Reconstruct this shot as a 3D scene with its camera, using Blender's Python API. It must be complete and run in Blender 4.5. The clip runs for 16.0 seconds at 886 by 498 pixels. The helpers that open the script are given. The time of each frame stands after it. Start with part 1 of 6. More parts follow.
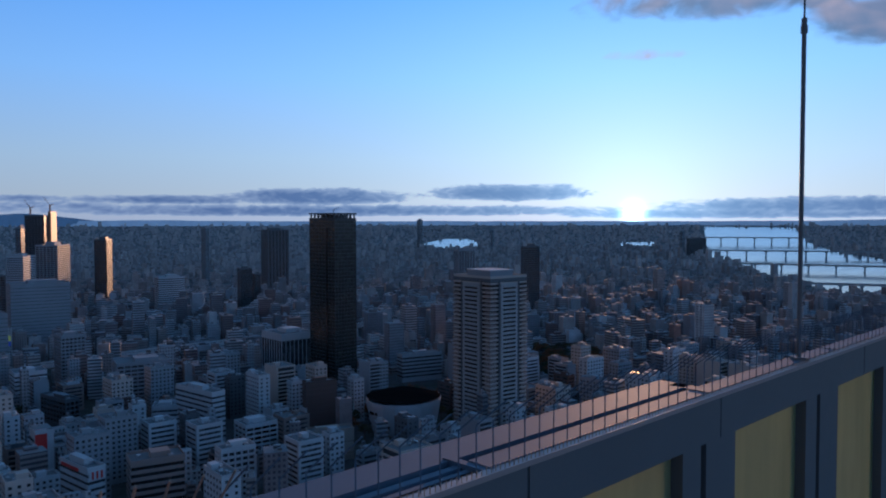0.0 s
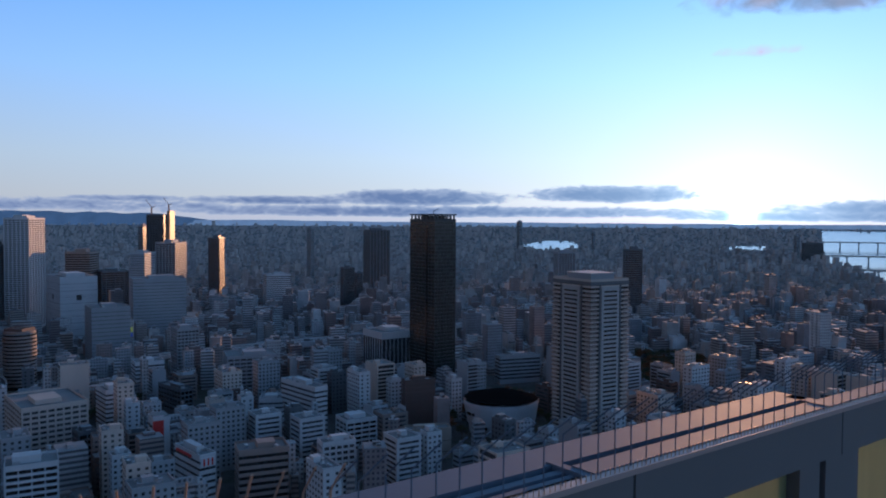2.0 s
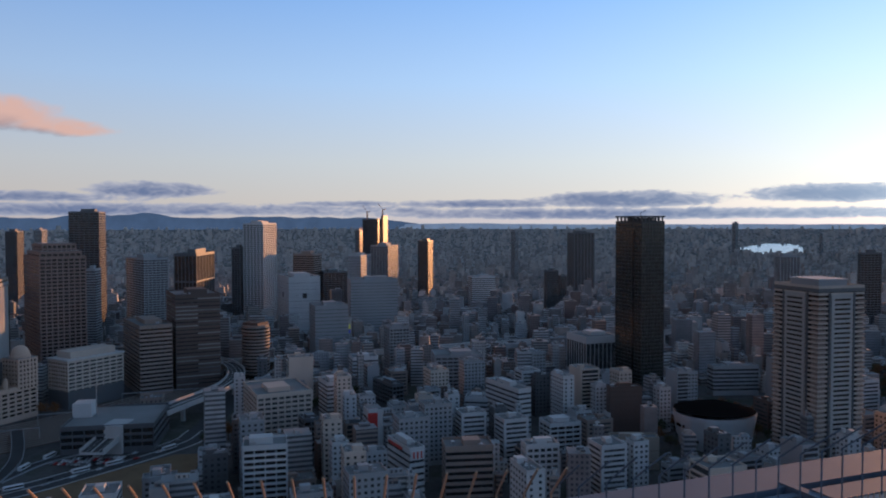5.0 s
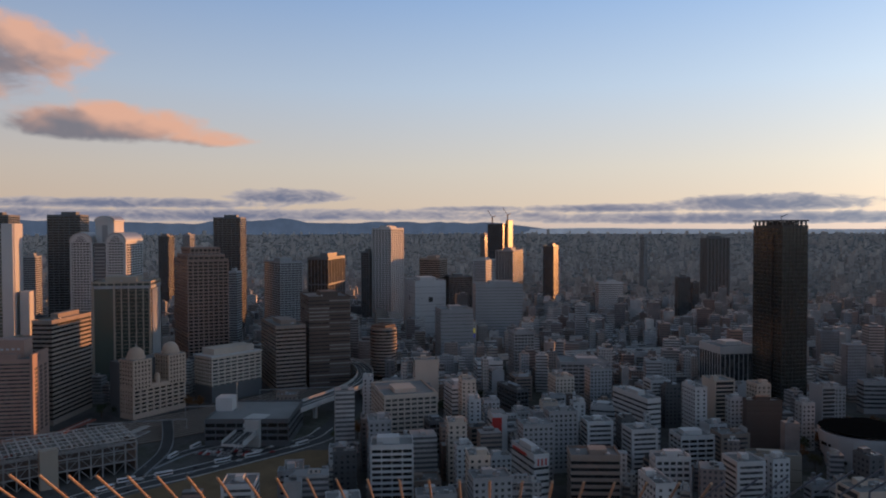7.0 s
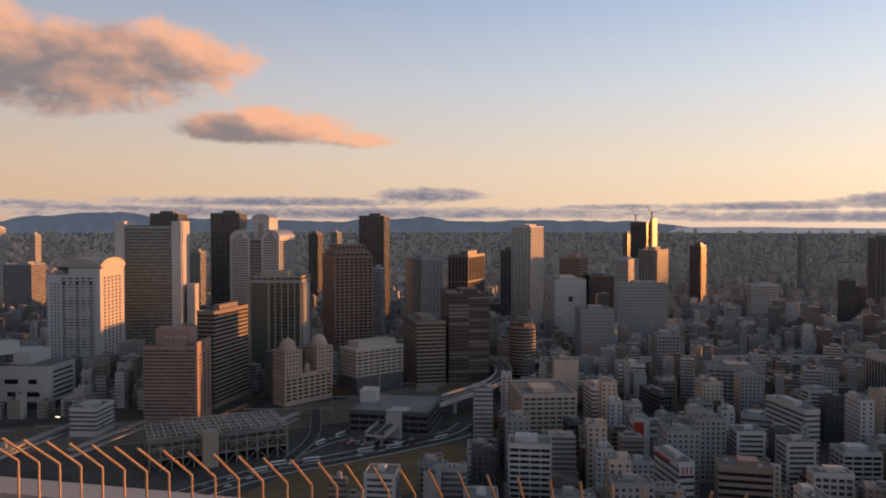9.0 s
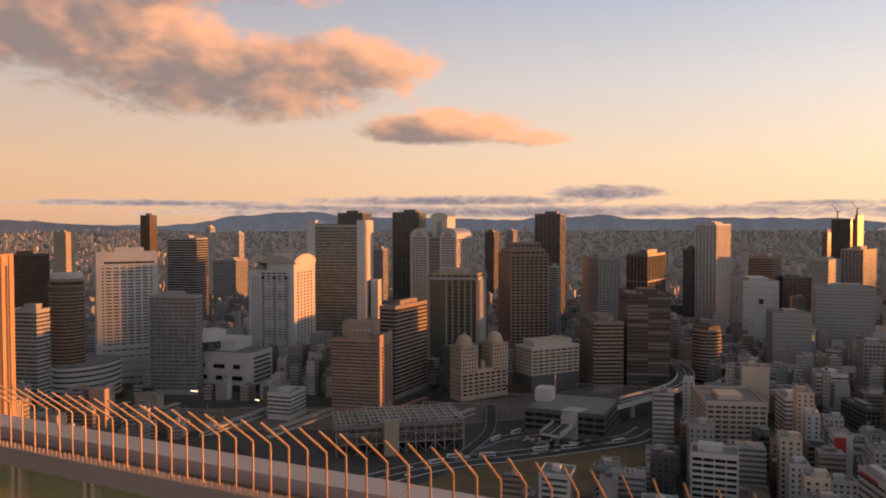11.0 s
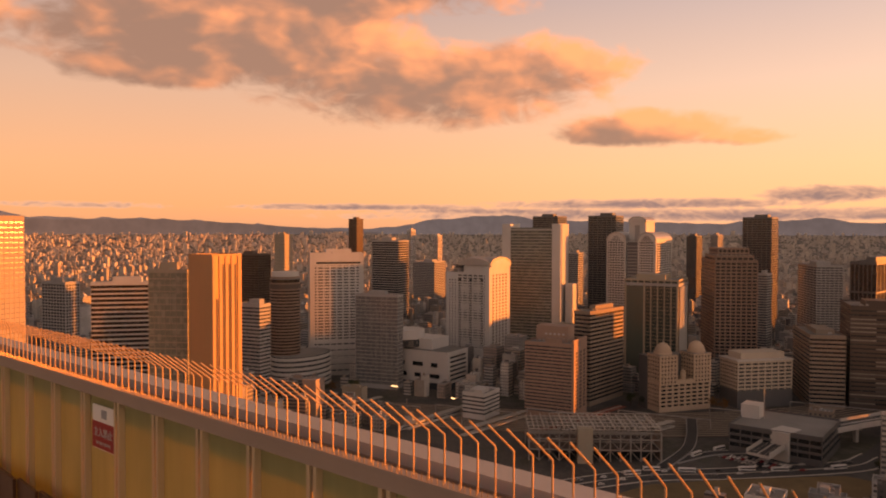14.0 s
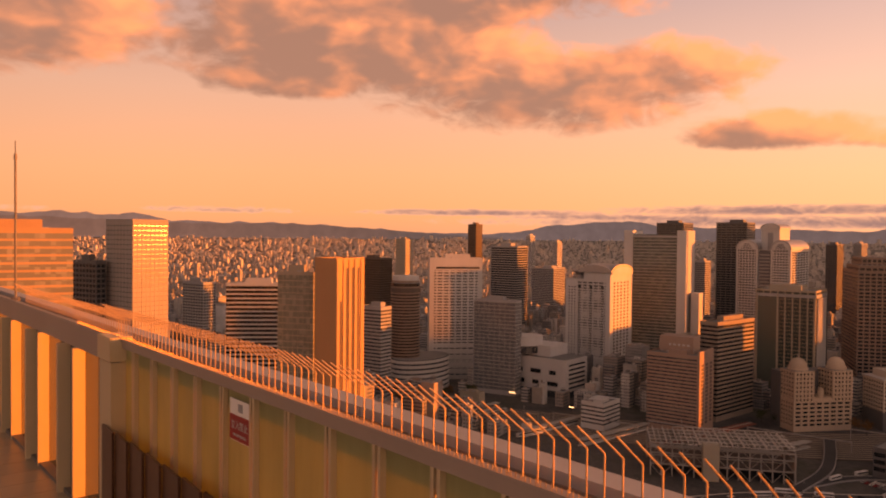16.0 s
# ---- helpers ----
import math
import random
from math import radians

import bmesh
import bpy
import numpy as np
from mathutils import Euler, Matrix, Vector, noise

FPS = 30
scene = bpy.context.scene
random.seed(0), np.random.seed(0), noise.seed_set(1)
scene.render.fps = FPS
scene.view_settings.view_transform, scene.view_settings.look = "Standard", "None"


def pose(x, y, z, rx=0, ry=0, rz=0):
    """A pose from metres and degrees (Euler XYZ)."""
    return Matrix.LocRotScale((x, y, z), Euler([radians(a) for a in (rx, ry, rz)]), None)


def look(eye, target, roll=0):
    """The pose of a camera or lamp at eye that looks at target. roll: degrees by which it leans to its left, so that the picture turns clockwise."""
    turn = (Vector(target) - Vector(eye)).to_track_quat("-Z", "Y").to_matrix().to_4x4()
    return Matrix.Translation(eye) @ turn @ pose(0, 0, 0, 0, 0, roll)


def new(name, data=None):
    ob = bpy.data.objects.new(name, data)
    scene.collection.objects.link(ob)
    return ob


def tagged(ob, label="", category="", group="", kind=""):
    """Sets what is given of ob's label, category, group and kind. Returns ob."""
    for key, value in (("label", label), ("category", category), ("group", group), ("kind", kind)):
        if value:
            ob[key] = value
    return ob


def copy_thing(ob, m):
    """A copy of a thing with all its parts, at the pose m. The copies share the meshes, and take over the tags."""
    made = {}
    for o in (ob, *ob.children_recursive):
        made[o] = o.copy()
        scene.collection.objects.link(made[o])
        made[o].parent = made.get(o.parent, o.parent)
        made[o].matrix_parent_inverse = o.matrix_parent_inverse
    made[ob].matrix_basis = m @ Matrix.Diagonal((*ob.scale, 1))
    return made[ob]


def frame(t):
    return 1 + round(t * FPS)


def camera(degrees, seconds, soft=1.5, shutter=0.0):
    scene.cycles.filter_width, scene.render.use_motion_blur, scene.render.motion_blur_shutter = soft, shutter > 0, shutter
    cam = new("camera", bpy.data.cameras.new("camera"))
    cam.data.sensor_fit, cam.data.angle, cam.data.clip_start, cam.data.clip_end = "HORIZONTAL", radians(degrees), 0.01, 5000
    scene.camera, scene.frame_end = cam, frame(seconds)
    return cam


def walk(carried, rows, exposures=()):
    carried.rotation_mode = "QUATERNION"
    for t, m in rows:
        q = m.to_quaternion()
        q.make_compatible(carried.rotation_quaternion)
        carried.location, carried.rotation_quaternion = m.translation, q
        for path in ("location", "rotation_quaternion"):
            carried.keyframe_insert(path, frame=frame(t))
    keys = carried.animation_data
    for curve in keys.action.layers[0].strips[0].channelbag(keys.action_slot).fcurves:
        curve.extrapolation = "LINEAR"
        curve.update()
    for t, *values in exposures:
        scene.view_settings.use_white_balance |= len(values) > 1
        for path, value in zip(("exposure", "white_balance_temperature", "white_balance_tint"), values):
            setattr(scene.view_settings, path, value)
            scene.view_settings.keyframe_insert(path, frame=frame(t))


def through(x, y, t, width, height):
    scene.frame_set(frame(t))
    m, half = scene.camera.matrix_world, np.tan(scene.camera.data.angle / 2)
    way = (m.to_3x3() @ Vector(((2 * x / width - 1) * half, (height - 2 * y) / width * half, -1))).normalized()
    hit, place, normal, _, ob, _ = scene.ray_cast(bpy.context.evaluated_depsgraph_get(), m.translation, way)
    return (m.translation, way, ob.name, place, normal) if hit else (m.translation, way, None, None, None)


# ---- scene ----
# The camera turns on a tripod, a little ahead of its pivot, above a roof-top parapet.
EYE = 173.0
LENS = 60.7
cam = camera(LENS, 16.0, soft=2.0)
TURN = (
    (0.0, -0.00, -2.19, 0.08),
    (0.5, 1.82, -2.20, 0.02),
    (1.0, 3.53, -2.21, 0.02),
    (1.5, 5.33, -2.20, -0.19),
    (2.0, 7.53, -2.11, -0.34),
    (2.5, 9.82, -2.08, 0.07),
    (3.0, 12.23, -2.12, -0.01),
    (3.5, 14.78, -2.15, -0.06),
    (4.0, 17.70, -2.14, -0.04),
    (6.5, 29.77, -1.56, 0.15),
    (7.0, 32.30, -1.54, 0.15),
    (7.5, 34.90, -1.48, 0.46),
    (8.0, 37.32, -1.49, 0.48),
    (8.5, 39.65, -1.50, 0.30),
    (9.0, 42.84, -1.66, -0.02),
    (9.5, 46.52, -1.76, -0.07),
    (12.0, 61.23, -1.68, 0.03),
    (12.5, 63.67, -1.63, -0.06),
    (13.0, 66.28, -1.59, 0.13),
    (13.5, 68.19, -1.54, 0.01),
    (14.0, 70.77, -1.51, -0.08),
    (14.5, 73.54, -1.42, -0.25),
    (15.0, 76.19, -1.21, -0.26),
    (15.5, 77.83, -1.10, -0.21),
    (16.0, 79.77, -1.13, -0.51),
)


def eye_pose(yaw, pitch, roll):
    a = radians(yaw)
    return pose(-math.sin(a) * 0.24, math.cos(a) * 0.24, EYE, 90 + pitch, roll, yaw)


walk(cam, [(t, eye_pose(y, p, r)) for t, y, p, r in TURN],
     exposures=((0.0, -0.57, 3900, 0), (2.0, -0.21, 4250, 2), (4.0, -0.13, 4650, 3), (7.0, -0.2, 5900, 7), (9.5, 0.12, 7400, 14), (12.5, 0.27, 11900, 28), (16.0, 0.27, 24000, 58)))

# ---- light ----
SUN_YAW, SUN_UP, GLOW_YAW = -14.6, 2.8, -14.1
world = bpy.data.worlds.new("sky")
scene.world = world
world.use_nodes = True


def way(yaw, up):
    a, e = radians(yaw), radians(up)
    return Vector((-math.sin(a) * math.cos(e), math.cos(a) * math.cos(e), math.sin(e)))


class Net:
    """Short hand for building node trees."""

    def __init__(self, tree):
        self.tree = tree

    def node(self, kind, **settings):
        n = self.tree.nodes.new(kind)
        for key, value in settings.items():
            setattr(n, key, value)
        return n

    def put(self, socket, value):
        if isinstance(value, bpy.types.NodeSocket):
            self.tree.links.new(value, socket)
        elif value is not None:
            socket.default_value = value

    def maths(self, op, a, b=None, c=None, clamp=False):
        n = self.node("ShaderNodeMath", operation=op, use_clamp=clamp)
        for s, v in zip(n.inputs, (a, b, c)):
            self.put(s, v)
        return n.outputs[0]

    def vec(self, op, a, b=None, out=0):
        n = self.node("ShaderNodeVectorMath", operation=op)
        self.put(n.inputs[0], a)
        self.put(n.inputs[1], b)
        return n.outputs[out]

    def noise(self, at, scale, detail=4.0, rough=0.55, out=0):
        n = self.node("ShaderNodeTexNoise")
        self.put(n.inputs["Vector"], at)
        n.inputs["Scale"].default_value = scale
        n.inputs["Detail"].default_value = detail
        n.inputs["Roughness"].default_value = rough
        return n.outputs[out]

    def ramp(self, fac, stops):
        n = self.node("ShaderNodeValToRGB")
        while len(n.color_ramp.elements) < len(stops):
            n.color_ramp.elements.new(0.5)
        for e, (p, c) in zip(n.color_ramp.elements, stops):
            e.position = p
            e.color = (*c, 1) if isinstance(c, tuple) else (c, c, c, 1)
        self.put(n.inputs[0], fac)
        return n.outputs[0]

    def mix(self, fac, a, b, how="MIX"):
        n = self.node("ShaderNodeMix", data_type="RGBA", blend_type=how)
        self.put(n.inputs[0], fac)
        self.put(n.inputs[6], (*a, 1) if isinstance(a, tuple) else a)
        self.put(n.inputs[7], (*b, 1) if isinstance(b, tuple) else b)
        return n.outputs[2]

    def smooth(self, x, lo, hi):
        n = self.node("ShaderNodeMapRange", interpolation_type="SMOOTHSTEP")
        self.put(n.inputs[0], x)
        n.inputs[1].default_value, n.inputs[2].default_value = lo, hi
        return n.outputs[0]


def make_sky():
    w = Net(world.node_tree)
    w.tree.nodes.clear()
    at = w.node("ShaderNodeTexCoord").outputs["Generated"]
    sky = w.node("ShaderNodeTexSky", sky_type="NISHITA", sun_disc=False, sun_elevation=radians(3.2),
                 sun_rotation=radians(-GLOW_YAW), altitude=50, air_density=1.0, dust_density=1.2, ozone_density=1.6)
    x, y, z = w.node("ShaderNodeSeparateXYZ"), None, None
    w.put(x.inputs[0], at)
    x, y, z = x.outputs
    yaw = w.maths("MULTIPLY", w.maths("ARCTAN2", w.maths("MULTIPLY", x, -1.0), y), 57.2958)
    up = w.maths("MULTIPLY", w.maths("ARCSINE", z), 57.2958)
    # the clouds: soft ellipses in yaw and height, broken up by billows

    def plane(dy, du, flat=1.75):
        p = w.node("ShaderNodeCombineXYZ")
        w.put(p.inputs[0], w.maths("ADD", yaw, dy))
        w.put(p.inputs[1], w.maths("MULTIPLY", w.maths("ADD", up, du), flat))
        p = p.outputs[0]
        warp = w.vec("SCALE", w.vec("SUBTRACT", w.noise(p, 0.22, 2, 0.5, 1), (0.5, 0.5, 0.5)))
        warp.node.inputs["Scale"].default_value = 4.0
        return w.vec("ADD", p, warp)

    def billow(p, scale, strength, detail):
        return w.maths("MULTIPLY", w.maths("SUBTRACT", w.noise(p, scale, detail, 0.52), 0.5), strength)

    def field(clouds, dy, du):
        total = None
        for cy, cu, ry, ru, weight in clouds:
            a = w.maths("MULTIPLY", w.maths("ADD", yaw, dy - cy), 1.0 / ry)
            b = w.maths("MULTIPLY", w.maths("ADD", up, du - cu), 1.0 / ru)
            # flatter below, rounder above
            b = w.maths("MULTIPLY", b, w.maths("ADD", 1.0, w.maths("MULTIPLY", w.maths("LESS_THAN", b, 0.0), 0.45)))
            r = w.maths("ADD", w.maths("MULTIPLY", a, a), w.maths("MULTIPLY", b, b))
            m = w.maths("SUBTRACT", weight, w.maths("MINIMUM", r, 3.0))
            total = m if total is None else w.maths("SMOOTH_MAX", total, m, 0.5)
        return total

    def thick(dy, du, fine):
        p = plane(dy, du)
        n = w.maths("ADD", billow(p, 0.15, 1.5, 1.0), billow(p, 0.42, 1.0, 1.5))
        if fine:
            n = w.maths("ADD", n, billow(p, 1.1, 0.6, 3.0))
        return w.maths("ADD", field(HIGH_CLOUDS, dy, du), n)

    body, smooth_body, sunward = thick(0.0, 0.0, True), thick(0.0, 0.0, False), thick(-2.6, 0.7, False)
    cover = w.smooth(body, -0.1, 0.75)
    # the low sun lights the side towards it and the thin rims; the thick underside stays grey
    lit = w.smooth(w.maths("SUBTRACT", w.maths("SUBTRACT", smooth_body, sunward), w.maths("MULTIPLY", body, 0.42)), -0.74, 0.6)
    high = w.mix(lit, CLOUD_DARK, CLOUD_LIT)
    p = plane(0.0, 0.0, 2.6)
    body = w.maths("ADD", field(LOW_CLOUDS, 0.0, 0.0), w.maths("ADD", billow(p, 0.5, 1.1, 2.0), billow(p, 1.6, 1.0, 3.0)))
    low_cover = w.smooth(body, 0.0, 0.55)
    low = w.mix(w.smooth(body, 1.3, 0.2), CLOUD_LOW_DARK, CLOUD_LOW_LIT)
    near_low = w.maths("GREATER_THAN", low_cover, cover)
    cloud = w.mix(near_low, high, low)
    cover = w.maths("MAXIMUM", cover, low_cover)
    # glow of the air round the sun
    near = w.maths("MAXIMUM", w.vec("DOT_PRODUCT", at, tuple(way(GLOW_YAW, 0.5)), 1), 0.0)
    glow = w.maths("ADD", w.maths("MULTIPLY", w.maths("POWER", near, 16000.0), GLOW[0]),
                   w.maths("ADD", w.maths("MULTIPLY", w.maths("POWER", near, 260.0), GLOW[1]),
                           w.maths("MULTIPLY", w.maths("POWER", near, 22.0), GLOW[2])))
    # clear air: warm and pale near the horizon, blue above, over the Nishita sky
    air = w.ramp(w.maths("DIVIDE", up, 90.0, clamp=True),
                 [(0.0, (0.66, 0.50, 0.42)), (0.018, (0.74, 0.57, 0.43)), (0.05, (0.71, 0.61, 0.51)), (0.115, (0.53, 0.59, 0.68)),
                  (0.225, (0.23, 0.38, 0.66)), (0.34, (0.16, 0.195, 0.25)), (1.0, (0.085, 0.098, 0.12))])
    east = w.smooth(yaw, 30.0, 95.0)
    air = w.mix(east, air, w.mix(1.0, air, (0.81, 0.715, 0.67), "MULTIPLY"))
    air = w.mix(w.smooth(w.maths("MULTIPLY", yaw, -1.0), -46.0, 8.0), air, w.mix(1.0, air, (1.32, 1.34, 1.32), "MULTIPLY"))
    # the sky away from the sunset is darker
    air = w.mix(w.smooth(w.maths("ABSOLUTE", yaw), 95.0, 150.0), air, w.mix(1.0, air, (0.62, 0.64, 0.68), "MULTIPLY"))
    faint = w.node("ShaderNodeVectorMath", operation="SCALE")
    w.put(faint.inputs[0], sky.outputs[0])
    faint.inputs["Scale"].default_value = 0.012
    base = w.mix(1.0, air, faint.outputs[0], "ADD")
    g = w.mix(1.0, GLOW_COLOUR, (1, 1, 1), "MULTIPLY")
    gl = w.node("ShaderNodeVectorMath", operation="SCALE")
    w.put(gl.inputs[0], g)
    w.put(gl.inputs["Scale"], glow)
    lightened = w.mix(1.0, base, gl.outputs[0], "ADD")
    cloudy = w.mix(w.maths("MULTIPLY", cover, 0.93), lightened, w.mix(1.0, cloud, gl.outputs[0], "ADD"))
    bg = w.node("ShaderNodeBackground")
    w.put(bg.inputs[0], cloudy)
    bg.inputs[1].default_value = SKY_STRENGTH
    out = w.node("ShaderNodeOutputWorld")
    w.put(out.inputs[0], bg.outputs[0])


# yaw, height, half width, half height in degrees, weight
HIGH_CLOUDS = (
    (71.5, 10.2, 12.5, 3.6, 1.25), (63.5, 11.2, 6.5, 2.9, 1.1), (86, 13.8, 12.5, 4.7, 1.45), (76, 17.8, 14, 3.4, 1.2), (91, 11.2, 7, 2.0, 1.0),
    (112, 13.9, 11.5, 4.8, 1.4), (56.0, 7.2, 6.6, 1.6, 1.1), (49.5, 6.4, 4.4, 0.9, 0.85), (92, 21.5, 27, 4.5, 1.1), (133, 13, 9, 3.2, 0.9),
    (-22, 15.4, 12, 2.6, 0.95), (-33, 13.0, 8, 3.0, 0.9), (-15, 11.7, 5, 0.8, 0.35), (8, 18.2, 7, 1.2, 0.35), (58, 17.5, 5, 0.8, 0.0))
LOW_CLOUDS = (
    (44.0, 2.3, 4.8, 0.75, 1.1), (56, 1.8, 13, 0.5, 1.1), (30, 1.45, 6, 0.35, 0.8), (77, 1.6, 11, 0.35, 1.0), (50, 0.95, 32, 0.65, 1.0), (66, 1.3, 12, 0.35, 0.95),
    (9.5, 1.65, 7.0, 0.75, 1.25), (-5.0, 1.95, 6.5, 0.75, 1.25), (20, 1.45, 8, 0.45, 0.95), (-27, 0.9, 12, 0.7, 1.2), (8, 0.65, 24, 0.55, 1.1), (-22, 0.4, 16, 0.5, 1.0), (96, 1.6, 8, 0.4, 0.6), (112, 1.5, 9, 0.4, 0.5))
SKY_STRENGTH = 1.0
GLOW, GLOW_COLOUR = (7.0, 0.25, 0.25), (0.86, 0.93, 0.80)
CLOUD_LOW_DARK, CLOUD_LOW_LIT = (0.16, 0.18, 0.27), (0.55, 0.46, 0.44)
CLOUD_DARK, CLOUD_LIT = (0.225, 0.20, 0.22), (0.90, 0.47, 0.305)
make_sky()
lamp = bpy.data.lights.new("sun", "SUN")
lamp.energy, lamp.angle, lamp.color = 6.0, radians(0.6), (1.0, 0.38, 0.11)
sun = new("sun", lamp)
sun.matrix_world = look(way(SUN_YAW, SUN_UP) * 100, (0, 0, 0))

# ---- materials ----


def surface(name, colour, rough=0.75, metal=0.0, vary=0.25, grain=0.8, wear=0.04, bump=0.15, spec=0.4):
    """A painted, tiled or rendered surface, toned by grain and by broad weathering at real size."""
    m = bpy.data.materials.new(name)
    m.use_nodes = True
    w = Net(m.node_tree)
    b = w.tree.nodes["Principled BSDF"]
    at = w.node("ShaderNodeNewGeometry").outputs["Position"]
    fine = w.noise(at, grain, 6, 0.65)
    stretch = w.vec("MULTIPLY", at, (1.0, 1.0, 0.25))
    broad = w.noise(stretch, wear, 4, 0.6)
    one = w.node("ShaderNodeObjectInfo").outputs["Random"]
    tone = w.maths("ADD", w.maths("MULTIPLY", w.maths("SUBTRACT", fine, 0.5), vary),
                   w.maths("ADD", w.maths("MULTIPLY", w.maths("SUBTRACT", broad, 0.5), vary * 1.6),
                           w.maths("MULTIPLY", w.maths("SUBTRACT", one, 0.5), vary * 0.5)))
    k = w.maths("ADD", 1.0, tone)
    c = w.node("ShaderNodeVectorMath", operation="SCALE")
    c.inputs[0].default_value = colour
    w.put(c.inputs["Scale"], k)
    w.put(b.inputs["Base Color"], c.outputs[0])
    w.put(b.inputs["Roughness"], w.maths("ADD", rough - 0.08, w.maths("MULTIPLY", fine, 0.16), clamp=True))
    b.inputs["Metallic"].default_value = metal
    b.inputs["Specular IOR Level"].default_value = spec
    if bump:
        n = w.node("ShaderNodeBump")
        n.inputs["Strength"].default_value = bump
        n.inputs["Distance"].default_value = 0.02
        w.put(n.inputs["Height"], fine)
        w.put(b.inputs["Normal"], n.outputs[0])
    return m


def facade_glass(name, colour, blind, amount=0.35, rough=0.12, storey=3.6, bay=2.4):
    """Window glass seen from far: dark panes, some with pale blinds drawn behind them."""
    m = bpy.data.materials.new(name)
    m.use_nodes = True
    w = Net(m.node_tree)
    b = w.tree.nodes["Principled BSDF"]
    at = w.node("ShaderNodeTexCoord").outputs["Object"]
    cell = w.vec("FLOOR", w.vec("DIVIDE", w.vec("ADD", at, (0.37, 0.37, 0.2)), (bay, bay, storey)))
    n = w.node("ShaderNodeTexWhiteNoise", noise_dimensions="3D")
    w.put(n.inputs["Vector"], cell)
    drawn = w.smooth(n.outputs["Value"], 1.0 - amount - 0.2, 1.0 - amount + 0.2)
    w.put(b.inputs["Base Color"], w.mix(drawn, colour, blind))
    w.put(b.inputs["Roughness"], w.maths("ADD", rough, w.maths("MULTIPLY", w.noise(at, 0.3), 0.12)))
    b.inputs["Specular IOR Level"].default_value = 0.7
    bmp = w.node("ShaderNodeBump")
    bmp.inputs["Strength"].default_value = 0.05
    bmp.inputs["Distance"].default_value = 0.3
    w.put(bmp.inputs["Height"], w.noise(at, 0.12, 2))
    w.put(b.inputs["Normal"], bmp.outputs[0])
    return m


def city_surface(name, tones, window=(0.035, 0.04, 0.05), shown=0.85, roofs=(0.30, 0.305, 0.31)):
    """Walls of the far town: each block its own tone, with dark window rows on upright faces."""
    m = bpy.data.materials.new(name)
    m.use_nodes = True
    w = Net(m.node_tree)
    b = w.tree.nodes["Principled BSDF"]
    g = w.node("ShaderNodeNewGeometry")
    at, island = g.outputs["Position"], g.outputs["Random Per Island"]
    s = w.node("ShaderNodeSeparateXYZ")
    w.put(s.inputs[0], g.outputs["Normal"])
    steep = w.maths("LESS_THAN", w.maths("ABSOLUTE", s.outputs[2]), 0.5)
    p = w.node("ShaderNodeSeparateXYZ")
    w.put(p.inputs[0], at)
    row = w.maths("FRACT", w.maths("DIVIDE", p.outputs[2], 3.2))
    along = w.maths("FRACT", w.maths("DIVIDE", w.maths("ADD", p.outputs[0], w.maths("MULTIPLY", p.outputs[1], 0.83)), 3.4))
    wide = w.maths("GREATER_THAN", w.maths("FRACT", w.maths("MULTIPLY", island, 17.3)), 0.45)
    pane = w.maths("MULTIPLY", w.maths("GREATER_THAN", row, 0.52),
                   w.maths("MAXIMUM", wide, w.maths("GREATER_THAN", along, 0.5)))
    blank = w.maths("GREATER_THAN", w.maths("FRACT", w.maths("MULTIPLY", island, 41.7)), 0.2)
    pane = w.maths("MULTIPLY", w.maths("MULTIPLY", pane, steep), blank)
    stops = [(i / len(tones), c) for i, c in enumerate(tones)]
    wall = w.ramp(island, stops)
    grime = w.mix(1.0, wall, w.ramp(w.noise(at, 0.08, 5, 0.65), [(0.3, 0.72), (0.7, 1.15)]), "MULTIPLY")
    roof = w.mix(0.6, w.mix(1.0, grime, (0.55, 0.55, 0.55), "MULTIPLY"), roofs)
    grime = w.mix(steep, roof, grime)
    w.put(b.inputs["Base Color"], w.mix(w.maths("MULTIPLY", pane, shown), grime, window))
    w.put(b.inputs["Roughness"], w.maths("SUBTRACT", 0.8, w.maths("MULTIPLY", pane, 0.45)))
    return m


WHITE = surface("white_tile", (0.50, 0.50, 0.495))
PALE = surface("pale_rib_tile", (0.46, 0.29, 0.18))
ROSE = surface("rose_grey_tile", (0.33, 0.29, 0.265))
CREAM = surface("cream_tile", (0.50, 0.43, 0.36))
GREY = surface("grey_concrete", (0.31, 0.315, 0.32))
DGREY = surface("dark_grey_panel", (0.11, 0.113, 0.117), 0.5)
BLACK = surface("black_panel", (0.03, 0.032, 0.035), 0.4)
BROWN = surface("brown_stone", (0.25, 0.178, 0.148))
DBROWN = surface("dark_brown_tile", (0.105, 0.078, 0.066))
PINK = surface("pink_tile", (0.34, 0.23, 0.19))
TAUPE = surface("taupe_tile", (0.27, 0.215, 0.18))
# low-sun orange and its reflection are put into this colour
GOLD = surface("sunset_ochre_tile", (0.43, 0.225, 0.12), 0.5)
OCHRE = surface("ochre_stone", (0.47, 0.355, 0.275))
SAND = surface("sand_render", (0.36, 0.31, 0.25))
ROOF = surface("roof_deck", (0.20, 0.205, 0.205), 0.9, vary=0.4)
STEEL = surface("grey_steel", (0.36, 0.36, 0.36), 0.45, 0.7)
RED = surface("red_paint", (0.40, 0.04, 0.035), 0.5)
GLASS = facade_glass("window_glass", (0.045, 0.05, 0.055), (0.12, 0.12, 0.116), 0.3)
DGLASS = facade_glass("dark_window_glass", (0.012, 0.014, 0.016), (0.03, 0.03, 0.03), 0.2)
GREENGLASS = facade_glass("green_window_glass", (0.075, 0.095, 0.08), (0.14, 0.16, 0.135), 0.3, 0.2, 4.0, 5.0)
